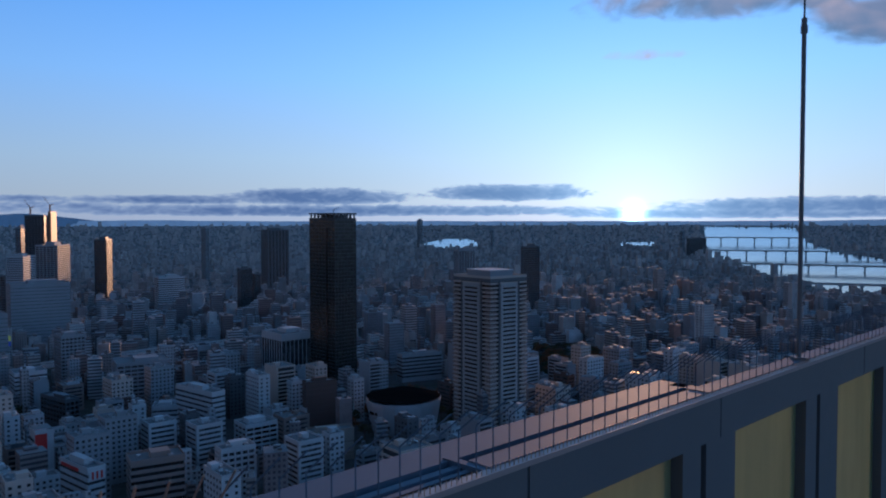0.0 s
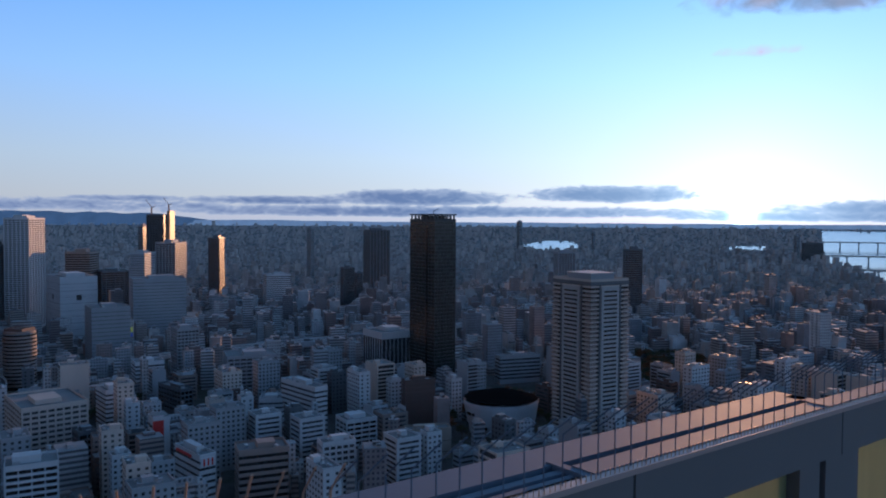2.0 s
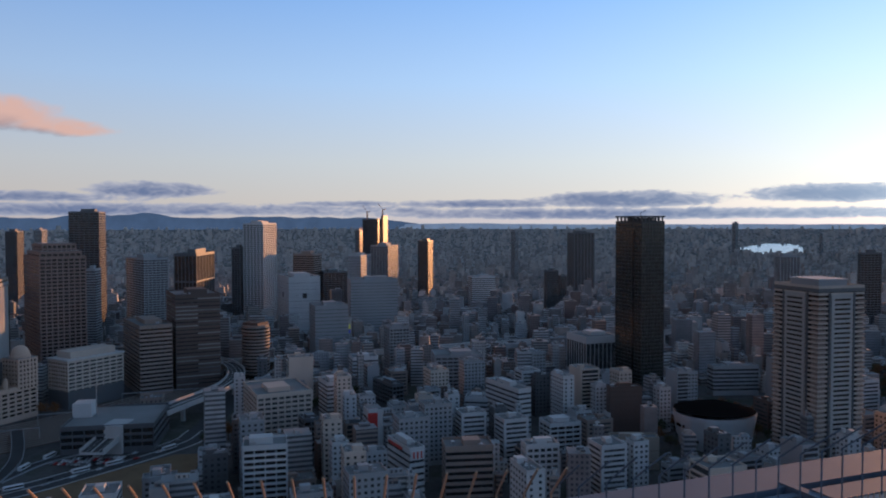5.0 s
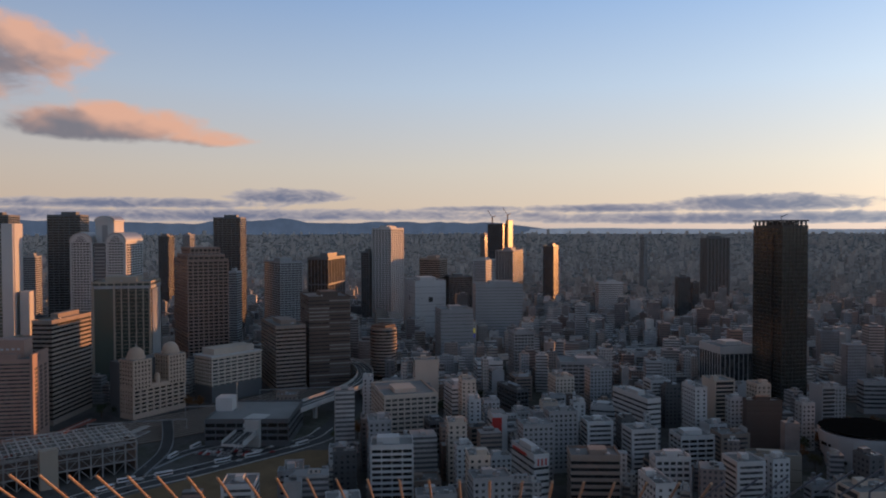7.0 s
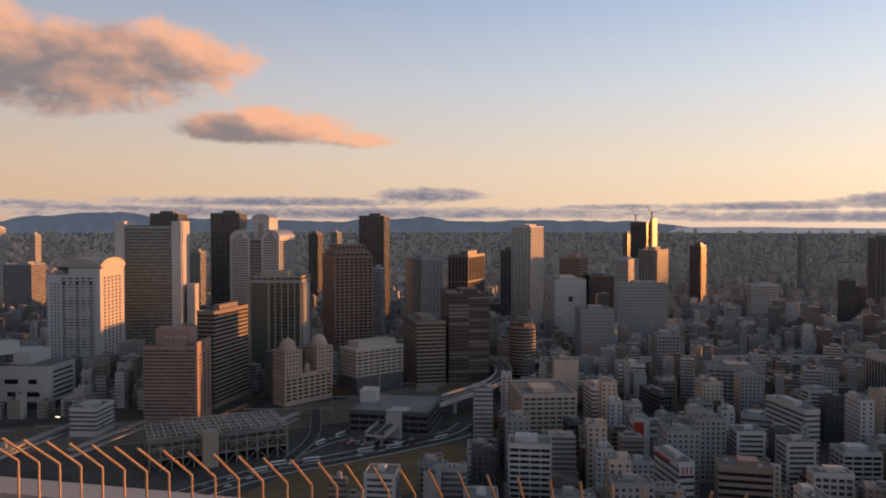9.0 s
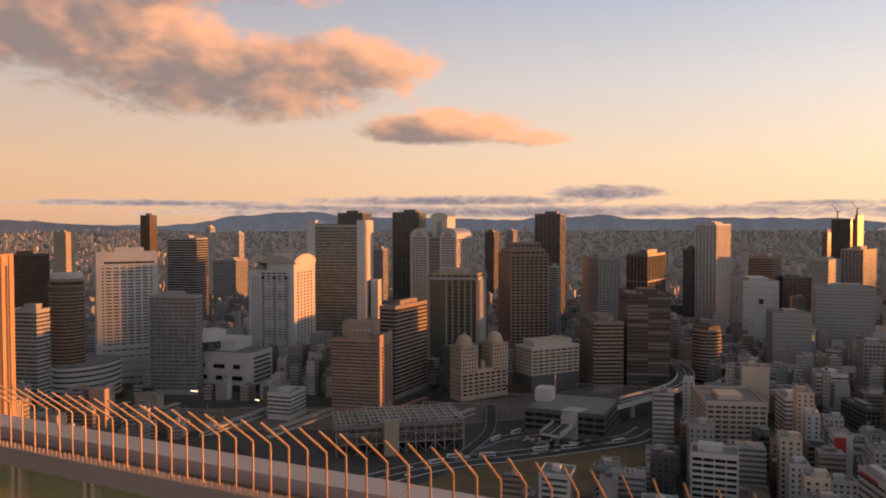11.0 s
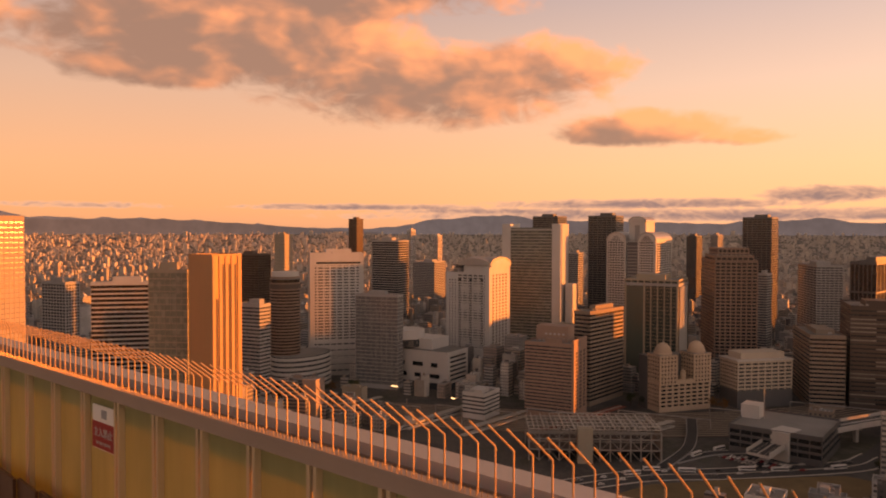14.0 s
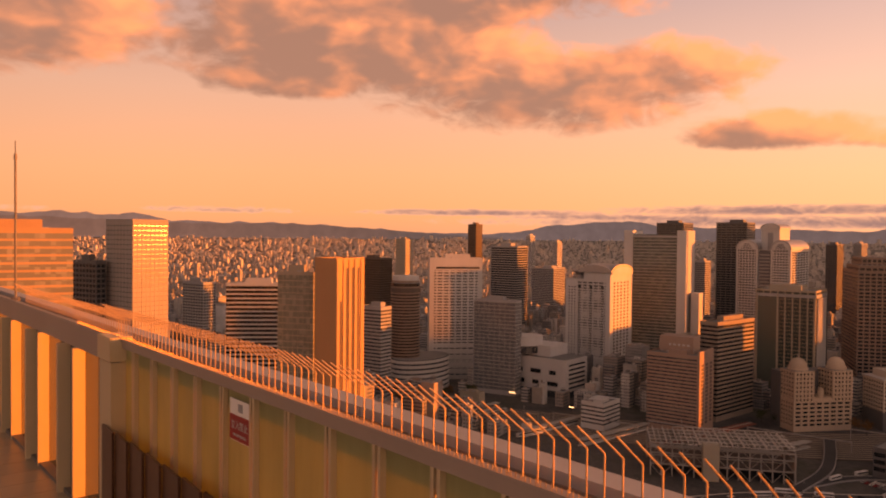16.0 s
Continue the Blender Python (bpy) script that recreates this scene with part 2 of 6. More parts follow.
LITBAND = facade_glass("blind_window_glass", (0.03, 0.03, 0.03), (0.34, 0.32, 0.29), 0.42, 0.2, 4.0, 70.0)
WINGGLASS = facade_glass("wing_window_glass", (0.20, 0.20, 0.165), (0.30, 0.29, 0.24), 0.25, 0.1)
DEEPGREEN = facade_glass("deep_green_glass", (0.035, 0.05, 0.043), (0.06, 0.075, 0.065), 0.2)
BLACKGREEN = facade_glass("black_green_glass", (0.02, 0.026, 0.022), (0.05, 0.06, 0.05), 0.25)
BLUEGLASS = facade_glass("pale_window_glass", (0.13, 0.14, 0.145), (0.19, 0.195, 0.195), 0.3, 0.1)
BROWNGLASS = facade_glass("bronze_window_glass", (0.05, 0.03, 0.02), (0.085, 0.06, 0.04), 0.25)
TOWN = city_surface("town_walls", ((0.488, 0.488, 0.488), (0.317, 0.323, 0.329), (0.403, 0.354, 0.305), (0.537, 0.537, 0.525), (0.183, 0.177, 0.177),
                                   (0.354, 0.305, 0.268), (0.451, 0.433, 0.409), (0.256, 0.262, 0.275), (0.281, 0.195, 0.159), (0.561, 0.555, 0.537)))
# haze is put into these far walls: paler, faint windows, light roofs
FAR_TOWN = city_surface("hazed_far_walls", ((0.454, 0.412, 0.377), (0.348, 0.317, 0.298), (0.409, 0.351, 0.304), (0.514, 0.459, 0.413), (0.302, 0.270, 0.249), (0.379, 0.324, 0.280), (0.635, 0.567, 0.504), (0.393, 0.358, 0.329)), (0.151, 0.135, 0.134), 0.5, (0.325, 0.295, 0.270))

# more haze in the colour: the farthest town is palest and flattest
DISTANT_TOWN = city_surface("hazed_distant_walls", ((0.532, 0.481, 0.439), (0.476, 0.431, 0.394), (0.504, 0.444, 0.394), (0.573, 0.512, 0.461), (0.448, 0.400, 0.365), (0.616, 0.544, 0.483)), (0.349, 0.312, 0.287), 0.35, (0.403, 0.365, 0.333))


def ground_material():
    m = bpy.data.materials.new("streets_and_yards")
    m.use_nodes = True
    w = Net(m.node_tree)
    b = w.tree.nodes["Principled BSDF"]
    at = w.node("ShaderNodeNewGeometry").outputs["Position"]
    patch = w.noise(at, 0.012, 5, 0.6)
    fine = w.noise(at, 0.25, 6, 0.7)
    c = w.ramp(patch, [(0.38, (0.045, 0.046, 0.048)), (0.5, (0.085, 0.083, 0.08)), (0.6, (0.05, 0.055, 0.04)), (0.68, (0.12, 0.115, 0.11))])
    # far ground paled to low-roof tones, haze put into the colour
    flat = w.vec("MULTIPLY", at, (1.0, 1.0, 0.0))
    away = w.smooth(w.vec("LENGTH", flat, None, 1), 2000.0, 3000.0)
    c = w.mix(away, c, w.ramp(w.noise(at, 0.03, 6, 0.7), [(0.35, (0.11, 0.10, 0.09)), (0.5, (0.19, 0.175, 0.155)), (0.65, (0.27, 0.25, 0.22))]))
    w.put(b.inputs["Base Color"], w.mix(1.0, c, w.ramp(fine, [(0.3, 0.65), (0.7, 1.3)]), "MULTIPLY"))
    b.inputs["Roughness"].default_value = 0.9
    return m


GROUND = ground_material()
WATER = surface("river_water", (0.08, 0.12, 0.15), 0.12, vary=0.15, grain=0.02, bump=0.0, spec=0.4)

# ---- building blocks ----
MESHES = {}


def block_mesh(material):
    """A unit block resting on z = 0, one mesh for each material."""
    if material.name not in MESHES:
        bm = bmesh.new()
        bmesh.ops.create_cube(bm, size=1.0, matrix=Matrix.Translation((0, 0, 0.5)))
        me = bpy.data.meshes.new("block_" + material.name)
        bm.to_mesh(me)
        bm.free()
        me.materials.append(material)
        MESHES[material.name] = me
    return MESHES[material.name]


def block(name, parent, material, x, y, z, sx, sy, sz, rz=0.0, label=""):
    ob = new(name, block_mesh(material))
    ob.parent = parent
    ob.location, ob.scale, ob.rotation_euler = (x, y, z), (sx, sy, sz), (0, 0, radians(rz))
    if label:
        ob["label"] = label
    return ob


def part(name, bm, material, parent, label="", smooth=False):
    me = bpy.data.meshes.new(name)
    bm.to_mesh(me)
    bm.free()
    me.materials.append(material)
    if smooth:
        me.polygons.foreach_set("use_smooth", [True] * len(me.polygons))
    ob = new(name, me)
    ob.parent = parent
    if label:
        ob["label"] = label
    return ob


def add_box(bm, x0, y0, z0, x1, y1, z1, m=None):
    v = [bm.verts.new((x, y, z)) for z in (z0, z1) for x, y in ((x0, y0), (x1, y0), (x1, y1), (x0, y1))]
    if m is not None:
        for q in v:
            q.co = m @ q.co
    for f in ((3, 2, 1, 0), (4, 5, 6, 7), (0, 1, 5, 4), (1, 2, 6, 5), (2, 3, 7, 6), (3, 0, 4, 7)):
        bm.faces.new([v[i] for i in f])


def add_tube(bm, a, b, r, n=6):
    a, b = Vector(a), Vector(b)
    q = (b - a).to_track_quat("Z", "Y")
    rings = []
    for p in (a, b):
        rings.append([bm.verts.new(p + q @ Vector((r * math.cos(i * math.tau / n), r * math.sin(i * math.tau / n), 0))) for i in range(n)])
    for i in range(n):
        bm.faces.new((rings[0][i], rings[0][(i + 1) % n], rings[1][(i + 1) % n], rings[1][i]))
    bm.faces.new(rings[0][::-1])
    bm.faces.new(rings[1])


def thing(name, label, category, x=0.0, y=0.0, z=0.0, rz=0.0, group="", kind=""):
    ob = new(name)
    ob.location, ob.rotation_euler = (x, y, z), (0, 0, radians(rz))
    return tagged(ob, label, category, group, kind)


FOOTPRINTS, SIZES = [], {}
# wall, glass, storey, share of the storey that is wall, pier spacing, pier width, how far the frame stands proud
STYLES = {
    # "glass": the sunset's reflection is put into the warm band colour
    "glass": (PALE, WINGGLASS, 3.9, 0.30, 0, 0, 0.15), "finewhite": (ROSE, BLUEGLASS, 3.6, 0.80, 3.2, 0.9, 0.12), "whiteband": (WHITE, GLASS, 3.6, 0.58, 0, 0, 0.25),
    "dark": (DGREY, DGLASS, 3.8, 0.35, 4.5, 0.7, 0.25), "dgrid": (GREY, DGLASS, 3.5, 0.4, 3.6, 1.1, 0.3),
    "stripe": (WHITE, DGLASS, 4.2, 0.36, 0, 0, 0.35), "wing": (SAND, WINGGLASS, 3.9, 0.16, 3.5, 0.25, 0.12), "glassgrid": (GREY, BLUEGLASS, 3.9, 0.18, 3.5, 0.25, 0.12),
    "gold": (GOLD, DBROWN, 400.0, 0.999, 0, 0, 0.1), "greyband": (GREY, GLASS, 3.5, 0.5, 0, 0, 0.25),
    "brownglass": (DBROWN, BROWNGLASS, 3.8, 0.25, 4, 0.4, 0.15), "hotel": (WHITE, GLASS, 3.4, 0.55, 3.6, 1.9, 0.3),
    "louvre": (GREY, DGLASS, 3.8, 0.33, 0, 0, 0.6), "hotel2": (WHITE, GLASS, 3.4, 0.5, 3.4, 1.7, 0.3),
    "station": (GREY, GREENGLASS, 4.0, 0.24, 0, 0, 0.15), "piers": (SAND, DEEPGREEN, 3.9, 0.08, 5.2, 1.2, 0.5),
    "brownband": (TAUPE, DGLASS, 3.9, 0.52, 0, 0, 0.35), "pinkband": (PINK, GLASS, 3.1, 0.6, 0, 0, 0.3),
    "plain": (SAND, GLASS, 8, 0.96, 0, 0, 0.1), "brownstep": (BROWN, DGLASS, 3.8, 0.42, 3.3, 1.3, 0.35),
    "creamgrid": (CREAM, GLASS, 3.6, 0.5, 3.2, 1.2, 0.3), "greygrid": (GREY, GLASS, 3.6, 0.45, 4.2, 0.9, 0.35),
    "fins": (DGREY, DGLASS, 30, 0.06, 3.2, 0.9, 0.5), "darkband": (DBROWN, LITBAND, 4.0, 0.68, 0, 0, 0.3),
    "taupeband": (TAUPE, DGLASS, 4.0, 0.55, 0, 0, 0.35), "whitegrid": (WHITE, GLASS, 3.2, 0.42, 4.0, 0.9, 0.6),
    "blank": (WHITE, GLASS, 9, 0.97, 0, 0, 0.1), "blankgrey": (GREY, GLASS, 4.5, 0.9, 0, 0, 0.1),
    "balcony": (WHITE, DGLASS, 3.1, 0.4, 6.0, 0.5, 0.8), "twin": (DGREY, DGLASS, 3.4, 0.4, 9.0, 3.0, 0.4),
    "black": (BLACK, BLACKGREEN, 3.6, 0.3, 3.6, 0.5, 0.35), "fincube": (WHITE, GLASS, 40, 0.12, 3.4, 0.5, 0.4),
    "brownblock": (DBROWN, DBROWN, 3.6, 0.5, 0, 0, 0.1), "resi": (CREAM, DGLASS, 3.3, 0.45, 0, 0, 0.5),
    "domed": (OCHRE, DGLASS, 3.6, 0.5, 4.2, 2.0, 0.3),
    "darkblock": (DGREY, DGLASS, 4.0, 0.4, 5.0, 0.6, 0.3),
}


def tower(name, label, style, x, y, sx, sy, h, rz, base=0.0, plant=1, group="city buildings"):
    """A building: a glazed core, wall bands storey by storey, piers, a roof with its parapet and plant."""
    wall, glass, storey, share, spacing, pier_w, proud = STYLES[style]
    t = thing(name, label, name.replace("_", " "), x, y, base, rz, group)
    FOOTPRINTS.append((x, y, math.hypot(sx, sy) / 2 + 5))
    SIZES[t.name] = (sx, sy, h)
    top = h - 1.6
    bm = bmesh.new()
    add_box(bm, proud - sx / 2, proud - sy / 2, 0, sx / 2 - proud, sy / 2 - proud, top - 0.1)
    part("glazing", bm, glass, t)
    block("ground_storey", t, wall, 0, 0, 0, sx - 0.1, sy - 0.1, 5.0)
    n = max(1, int((top - 5.0) / storey))
    pitch = (top - 5.0) / n
    far = math.hypot(x, y) > 1000
    bands, piers = bmesh.new(), bmesh.new()
    for i in range(n):
        z = 5.0 + pitch * (i + 1) - pitch * share
        if far:
            add_box(bands, -sx / 2, -sy / 2, z, sx / 2, sy / 2, z + pitch * share)
        else:
            block("floor_band", t, wall, 0, 0, z, sx, sy, pitch * share)
    if spacing:
        for length, other, turn in ((sx, sy, 0), (sy, sx, 90)):
            k = max(2, min(8 if math.hypot(x, y) < 1000 else 6, round(length / spacing)))
            for i in range(k + 1):
                u = (i / k - 0.5) * (length - pier_w)
                for side in (-1, 1):
                    v = side * (other / 2 - proud / 2 + 0.03)
                    px, py = (u, v) if turn == 0 else (-v, u)
                    if far:
                        hx, hy = (pier_w / 2, proud / 2 + 0.05) if turn == 0 else (proud / 2 + 0.05, pier_w / 2)
                        add_box(piers, px - hx, py - hy, 4.9, px + hx, py + hy, top - 0.05)
                    else:
                        block("pier", t, wall, px, py, 4.9, pier_w, proud + 0.1, top - 4.95, turn)
    for name, bm in (("band_cladding", bands), ("pier_cladding", piers)):
        if bm.verts:
            tagged(part(name, bm, wall, t), kind="stuff")
        else:
            bm.free()
    crown(t, wall, sx, sy, top, plant)
    return t


def crown(t, wall, sx, sy, top, plant=1):
    """Roof slab, low parapet walls and rooftop plant."""
    block("roof_slab", t, ROOF, 0, 0, top - 0.3, sx - 0.2, sy - 0.2, 0.45)
    for turn, length, other in ((0, sx, sy), (90, sy, sx)):
        for side in (-1, 1):
            v = side * (other / 2 - 0.15)
            px, py = (0, v) if turn == 0 else (-v, 0)
            block("roof_parapet", t, wall, px, py, top, length + (0.06 if turn == 0 else -0.55), 0.36, 1.6, turn)
    if plant:
        r = random.Random(int(abs(sx * 131 + sy * 17 + top)))
        ph = min(6.0, 2.5 + top * 0.03)
        block("plant_room", t, wall, r.uniform(-0.1, 0.1) * sx, r.uniform(-0.1, 0.1) * sy, top, sx * r.uniform(0.35, 0.55), sy * r.uniform(0.35, 0.55), ph)
        for k in range(3):
            block("roof_unit", t, STEEL, r.uniform(-0.38, 0.38) * sx, r.uniform(-0.38, 0.38) * sy, top + 0.1,
                  r.uniform(1.5, 3.5), r.uniform(1.5, 3.5), r.uniform(1.4, 2.4))


# ---- the ground ----


def ground_height(r):
    return 137 * (max(0.0, r - 2600) / 2250) ** 1.5


def make_ground():
    bm = bmesh.new()
    radii = [0, 150, 400, 900, 1600, 2600, 2900, 3200, 3500, 3800, 4100, 4400, 4700, 4860]
    n = 96
    rings = []
    for r in radii[1:]:
        rings.append([bm.verts.new((r * math.cos(i * math.tau / n), r * math.sin(i * math.tau / n), ground_height(r))) for i in range(n)])
    c = bm.verts.new((0, 0, 0))
    for i in range(n):
        bm.faces.new((c, rings[0][i], rings[0][(i + 1) % n]))
        for a, b in zip(rings, rings[1:]):
            bm.faces.new((a[i], b[i], b[(i + 1) % n], a[(i + 1) % n]))
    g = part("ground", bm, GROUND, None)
    tagged(g, "city ground of asphalt streets and yards", "ground", kind="structure")


make_ground()


def hills(name, r, profile, material, label):
    """A ridge all round, so far that it only closes the horizon."""
    bm = bmesh.new()
    n = 720
    low, high = [], []
    for i in range(n):
        a = i * math.tau / n
        yaw = (i * 360 / n + 180) % 360 - 180
        x, y = -math.sin(a) * r, math.cos(a) * r
        low.append(bm.verts.new((x, y, 90)))
        high.append(bm.verts.new((x * 1.012, y * 1.012, profile(yaw))))
    for i in range(n):
        bm.faces.new((low[i], high[i], high[(i + 1) % n], low[(i + 1) % n]))
    tagged(part(name, bm, material, None, smooth=True), label, "hills", kind="structure")


def bump_at(yaw, *humps):
    return sum(h * math.exp(-((yaw - c) / s) ** 2) for c, s, h in humps)


def far_ridge(yaw):
    rough = noise.fractal(Vector((yaw * 0.42, 3.7, 0)), 0.8, 2.1, 6)
    humps = bump_at(yaw, (71, 3.5, 50), (66, 3.5, 58), (60, 4, 40), (54, 3.5, 34), (48.5, 3, 40), (44, 3, 48), (38, 4, 40), (31, 4, 28), (27, 4, 14), (90, 10, 30), (106, 12, 55), (125, 25, 60), (-45, 18, 14), (180, 30, 60), (-150, 40, 60))
    return EYE - 9 - 40 * max(0.0, min(1.0, (26 - yaw) / 6)) * (yaw > -100) + humps * 1.3 + rough * (5 + humps * 0.3)


def near_ridge(yaw):
    rough = noise.fractal(Vector((yaw * 0.6, 9.1, 0)), 0.8, 2.1, 6)
    humps = bump_at(yaw, (91, 7, 72), (108, 10, 92), (130, 16, 90), (83, 5, 22), (99, 5, 20))
    return EYE - 24 + humps + rough * (3 + humps * 0.1)


# Backdrop colour whose bluish self-glow stands in for haze in the air.
def haze_material(name, colour, strength):
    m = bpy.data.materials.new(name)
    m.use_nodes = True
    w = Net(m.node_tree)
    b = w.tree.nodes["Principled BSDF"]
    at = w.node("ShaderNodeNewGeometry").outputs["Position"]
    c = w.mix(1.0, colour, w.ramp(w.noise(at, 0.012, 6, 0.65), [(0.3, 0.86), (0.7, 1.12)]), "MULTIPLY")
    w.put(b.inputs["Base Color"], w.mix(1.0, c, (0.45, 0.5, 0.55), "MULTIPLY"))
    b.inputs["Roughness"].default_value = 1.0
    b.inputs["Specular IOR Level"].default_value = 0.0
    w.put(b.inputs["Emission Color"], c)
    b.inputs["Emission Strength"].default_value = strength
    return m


hills("backdrop_far_hills", 4890, far_ridge, haze_material("far_hills_haze", (0.15, 0.185, 0.255), 0.42), "hazy blue hills closing the plain")


def bay_shore(yaw):
    rough = noise.fractal(Vector((yaw * 0.4, 1.3, 0)), 0.8, 2.1, 5)
    return EYE - 12 + bump_at(yaw, (-38, 10, 16), (-50, 12, 14), (22, 8, 10), (0, 30, 5)) + rough * 2.5 - (60 if yaw > 34 or yaw < -85 else 0)


hills("backdrop_bay_shore", 4882, bay_shore, haze_material("bay_haze_grey", (0.33, 0.35, 0.41), 0.5), "pale hazy shore of the bay")
hills("backdrop_near_hills", 4872, near_ridge, haze_material("near_hills_haze", (0.13, 0.145, 0.185), 0.42), "long dark wooded ridge beyond the town, with painted haze")

# ---- buildings that can be told apart ----
tower('office_tower', 'glass office tower with sunset reflections painted as warm floor bands', 'glass', -425.9, -149.5, 53.4, 42.7, 174.4, 109.3, 0.0, plant=1)
tower('office_tower', 'pale square office tower lit by low sun', 'finewhite', -630.8, -131.4, 30.0, 38.9, 182.3, 132.0, 0.0, plant=0)
tower('office_block', 'dark low office block behind the parapet', 'dark', -633.4, -167.7, 8.6, 30.8, 150.1, 138.0, 0.0)
tower('office_block', 'dark grey office block with fine windows', 'dgrid', -963.2, -128.6, 19.0, 40.1, 112.7, 135.0, 0.0)
tower('office_block', 'white office block with black window bands', 'stripe', -781.4, -50.5, 54.0, 20.0, 122.8, 84.0, 0.0)
tower('office_block', 'glass office wing joined to a golden slab tower', 'wing', -497.0, -5.8, 4.4, 24.8, 148.0, 156.0, 0.0)
slab_tower = tower('office_tower', 'tall slab tower with ribbed end wall coloured sunlit orange', 'gold', -469.5, 20.3, 22.9, 19.7, 158.2, 129.0, 0.0, plant=0)
tower('hotel_block', 'grey hotel block with window bands', 'greyband', -752.2, 68.1, 16.7, 27.6, 101.2, 135.0, 0.0)
tower('office_tower', 'brown glass tower beyond the station', 'brownglass', -1245.3, 112.7, 29.1, 46.2, 133.2, 132.0, 0.0, plant=1)
slab_hotel = tower('hotel_tower', 'white slab hotel with small window grid', 'hotel', -893.5, 176.0, 62.0, 20.0, 144.9, 86.0, 0.0)
tower('office_block', 'pale glass mid-rise office block', 'glassgrid', -801.7, 206.2, 16.9, 49.6, 101.9, 141.0, 0.0)
tower('office_tower', 'dark tower with close horizontal louvres', 'louvre', -1234.0, 336.7, 36.4, 51.0, 154.3, 132.0, 0.0)
tower('office_block', 'striped grey block with sunlit white end', 'greyband', -1551.9, 510.0, 49.2, 53.2, 104.0, 132.0, 0.0)
vault_hotel = tower('hotel_tower', 'white hotel tower with barrel vault roof', 'hotel2', -878.7, 353.3, 58.8, 58.2, 120.7, 132.0, 0.0, plant=0)
station_tower = tower('office_tower', 'grey-green glass tower between white end piers', 'station', -924.5, 454.9, 42.0, 78.5, 173.7, 138.0, 0.0, plant=0)
tower('office_tower', 'dark tower top behind the glass tower', 'dark', -1302.7, 671.2, 48.3, 50.7, 197.5, 132.0, 0.0)
tower('office_tower', 'dark square tower with thin grid', 'dark', -1090.1, 664.8, 42.3, 46.6, 195.3, 132.0, 0.0)
tower('office_tower', 'slim grey apartment tower', 'greyband', -1236.6, 689.9, 25.9, 21.5, 130.2, 129.0, 0.0)
pier_tower = tower('office_tower', 'glass tower with pale stone piers', 'piers', -722.1, 505.9, 52.1, 58.7, 118.7, 132.0, 0.0)
tower('office_block', 'brown office block with cream floor bands', 'brownband', -670.2, 401.8, 68.7, 18.3, 93.2, 120.0, 0.0)
pink_hotel = tower('hotel_block', 'pink tiled hotel block with fine balconies', 'pinkband', -632.7, 332.6, 36.3, 47.0, 69.2, 132.0, 0.0)
tower('office_block', 'sand coloured low block', 'plain', -722.9, 382.6, 59.7, 12.6, 69.4, 117.0, 0.0)
step_tower = tower('office_tower', 'brown stone tower with stepped shoulders', 'brownstep', -721.5, 603.8, 46.4, 73.4, 139.0, 63.0, 0.0, plant=0)
topped_block = tower('office_block', 'white-topped office block with window rows', 'creamgrid', -604.5, 540.3, 60.0, 30.0, 46.5, 83.0, 0.0, plant=0)
tower('office_tower', 'dark tall tower with glass crown', 'dark', -999.5, 899.5, 49.3, 44.7, 193.0, 126.0, 0.0)
tower('office_tower', 'slim grey slab tower beside dark tower', 'greyband', -860.2, 783.0, 23.7, 12.7, 111.3, 120.0, 0.0)
tower('office_tower', 'grey tower with pale frame grid', 'greygrid', -868.5, 891.0, 36.2, 81.1, 122.5, 63.0, 0.0)
tower('office_tower', 'dark tower with vertical bronze fins', 'fins', -670.4, 770.2, 77.5, 27.9, 136.8, 114.0, 0.0)
tower('office_tower', 'dark brown office block with bright window bands', 'darkband', -569.1, 649.5, 45.4, 64.1, 99.9, 51.0, 0.0)
tower('office_block', 'grey-brown office block with rounded bands', 'taupeband', -594.9, 609.3, 31.7, 78.3, 71.6, 57.0, 0.0)
white_tower = tower('apartment_tower', 'tall white apartment tower with balcony grid', 'whitegrid', -799.8, 1083.4, 87.3, 34.5, 174.4, 111.0, 0.0)
tower('office_tower', 'plain dark office block among towers', 'dark', -812.5, 1039.9, 37.0, 13.9, 134.1, 114.0, 0.0)
opening_block = tower('office_block', 'white windowless block with one black opening', 'blank', -687.5, 1030.9, 50.3, 76.3, 90.8, 48.0, 0.0)
tower('hospital_block', 'cream hospital block with window rows', 'creamgrid', -365.4, 515.2, 43.9, 56.2, 40.7, 48.0, 0.0)
tower('apartment_block', 'white apartment block with stacked balconies', 'balcony', -259.9, 354.7, 24.4, 19.5, 49.8, 36.2, 0.0)
crane_tower = tower('office_tower', 'dark tower under construction', 'dark', -863.3, 1623.5, 68.7, 38.4, 184.6, 99.0, 0.0, plant=0)
tower('office_tower', 'grey slab tower behind the construction tower', 'greyband', -933.0, 1673.3, 29.1, 12.4, 158.5, 96.0, 0.0)
tower('office_tower', 'dark gridded tower with sunlit end wall', 'dgrid', -704.7, 1366.7, 67.4, 36.6, 130.2, 99.0, 0.0)
tower('office_block', 'pale office block with sunlit end wall', 'whiteband', -863.0, 1547.0, 66.3, 30.5, 101.5, 99.0, 0.0)
tower('office_tower', 'narrow dark slab tower with grid', 'dark', -706.1, 1570.8, 39.4, 24.6, 134.6, 99.0, 0.0)
tower('office_block', 'wide grey windowless block', 'blankgrey', -558.0, 1039.8, 72.0, 49.7, 88.5, 36.0, 0.0)
tower('office_block', 'grey block with almost no windows', 'blankgrey', -526.7, 859.9, 43.6, 45.9, 67.8, 42.0, 0.0)
tower('office_block', 'plain dark office block among towers', 'dark', -735.0, 1217.2, 43.8, 42.4, 85.2, 42.0, 0.0)
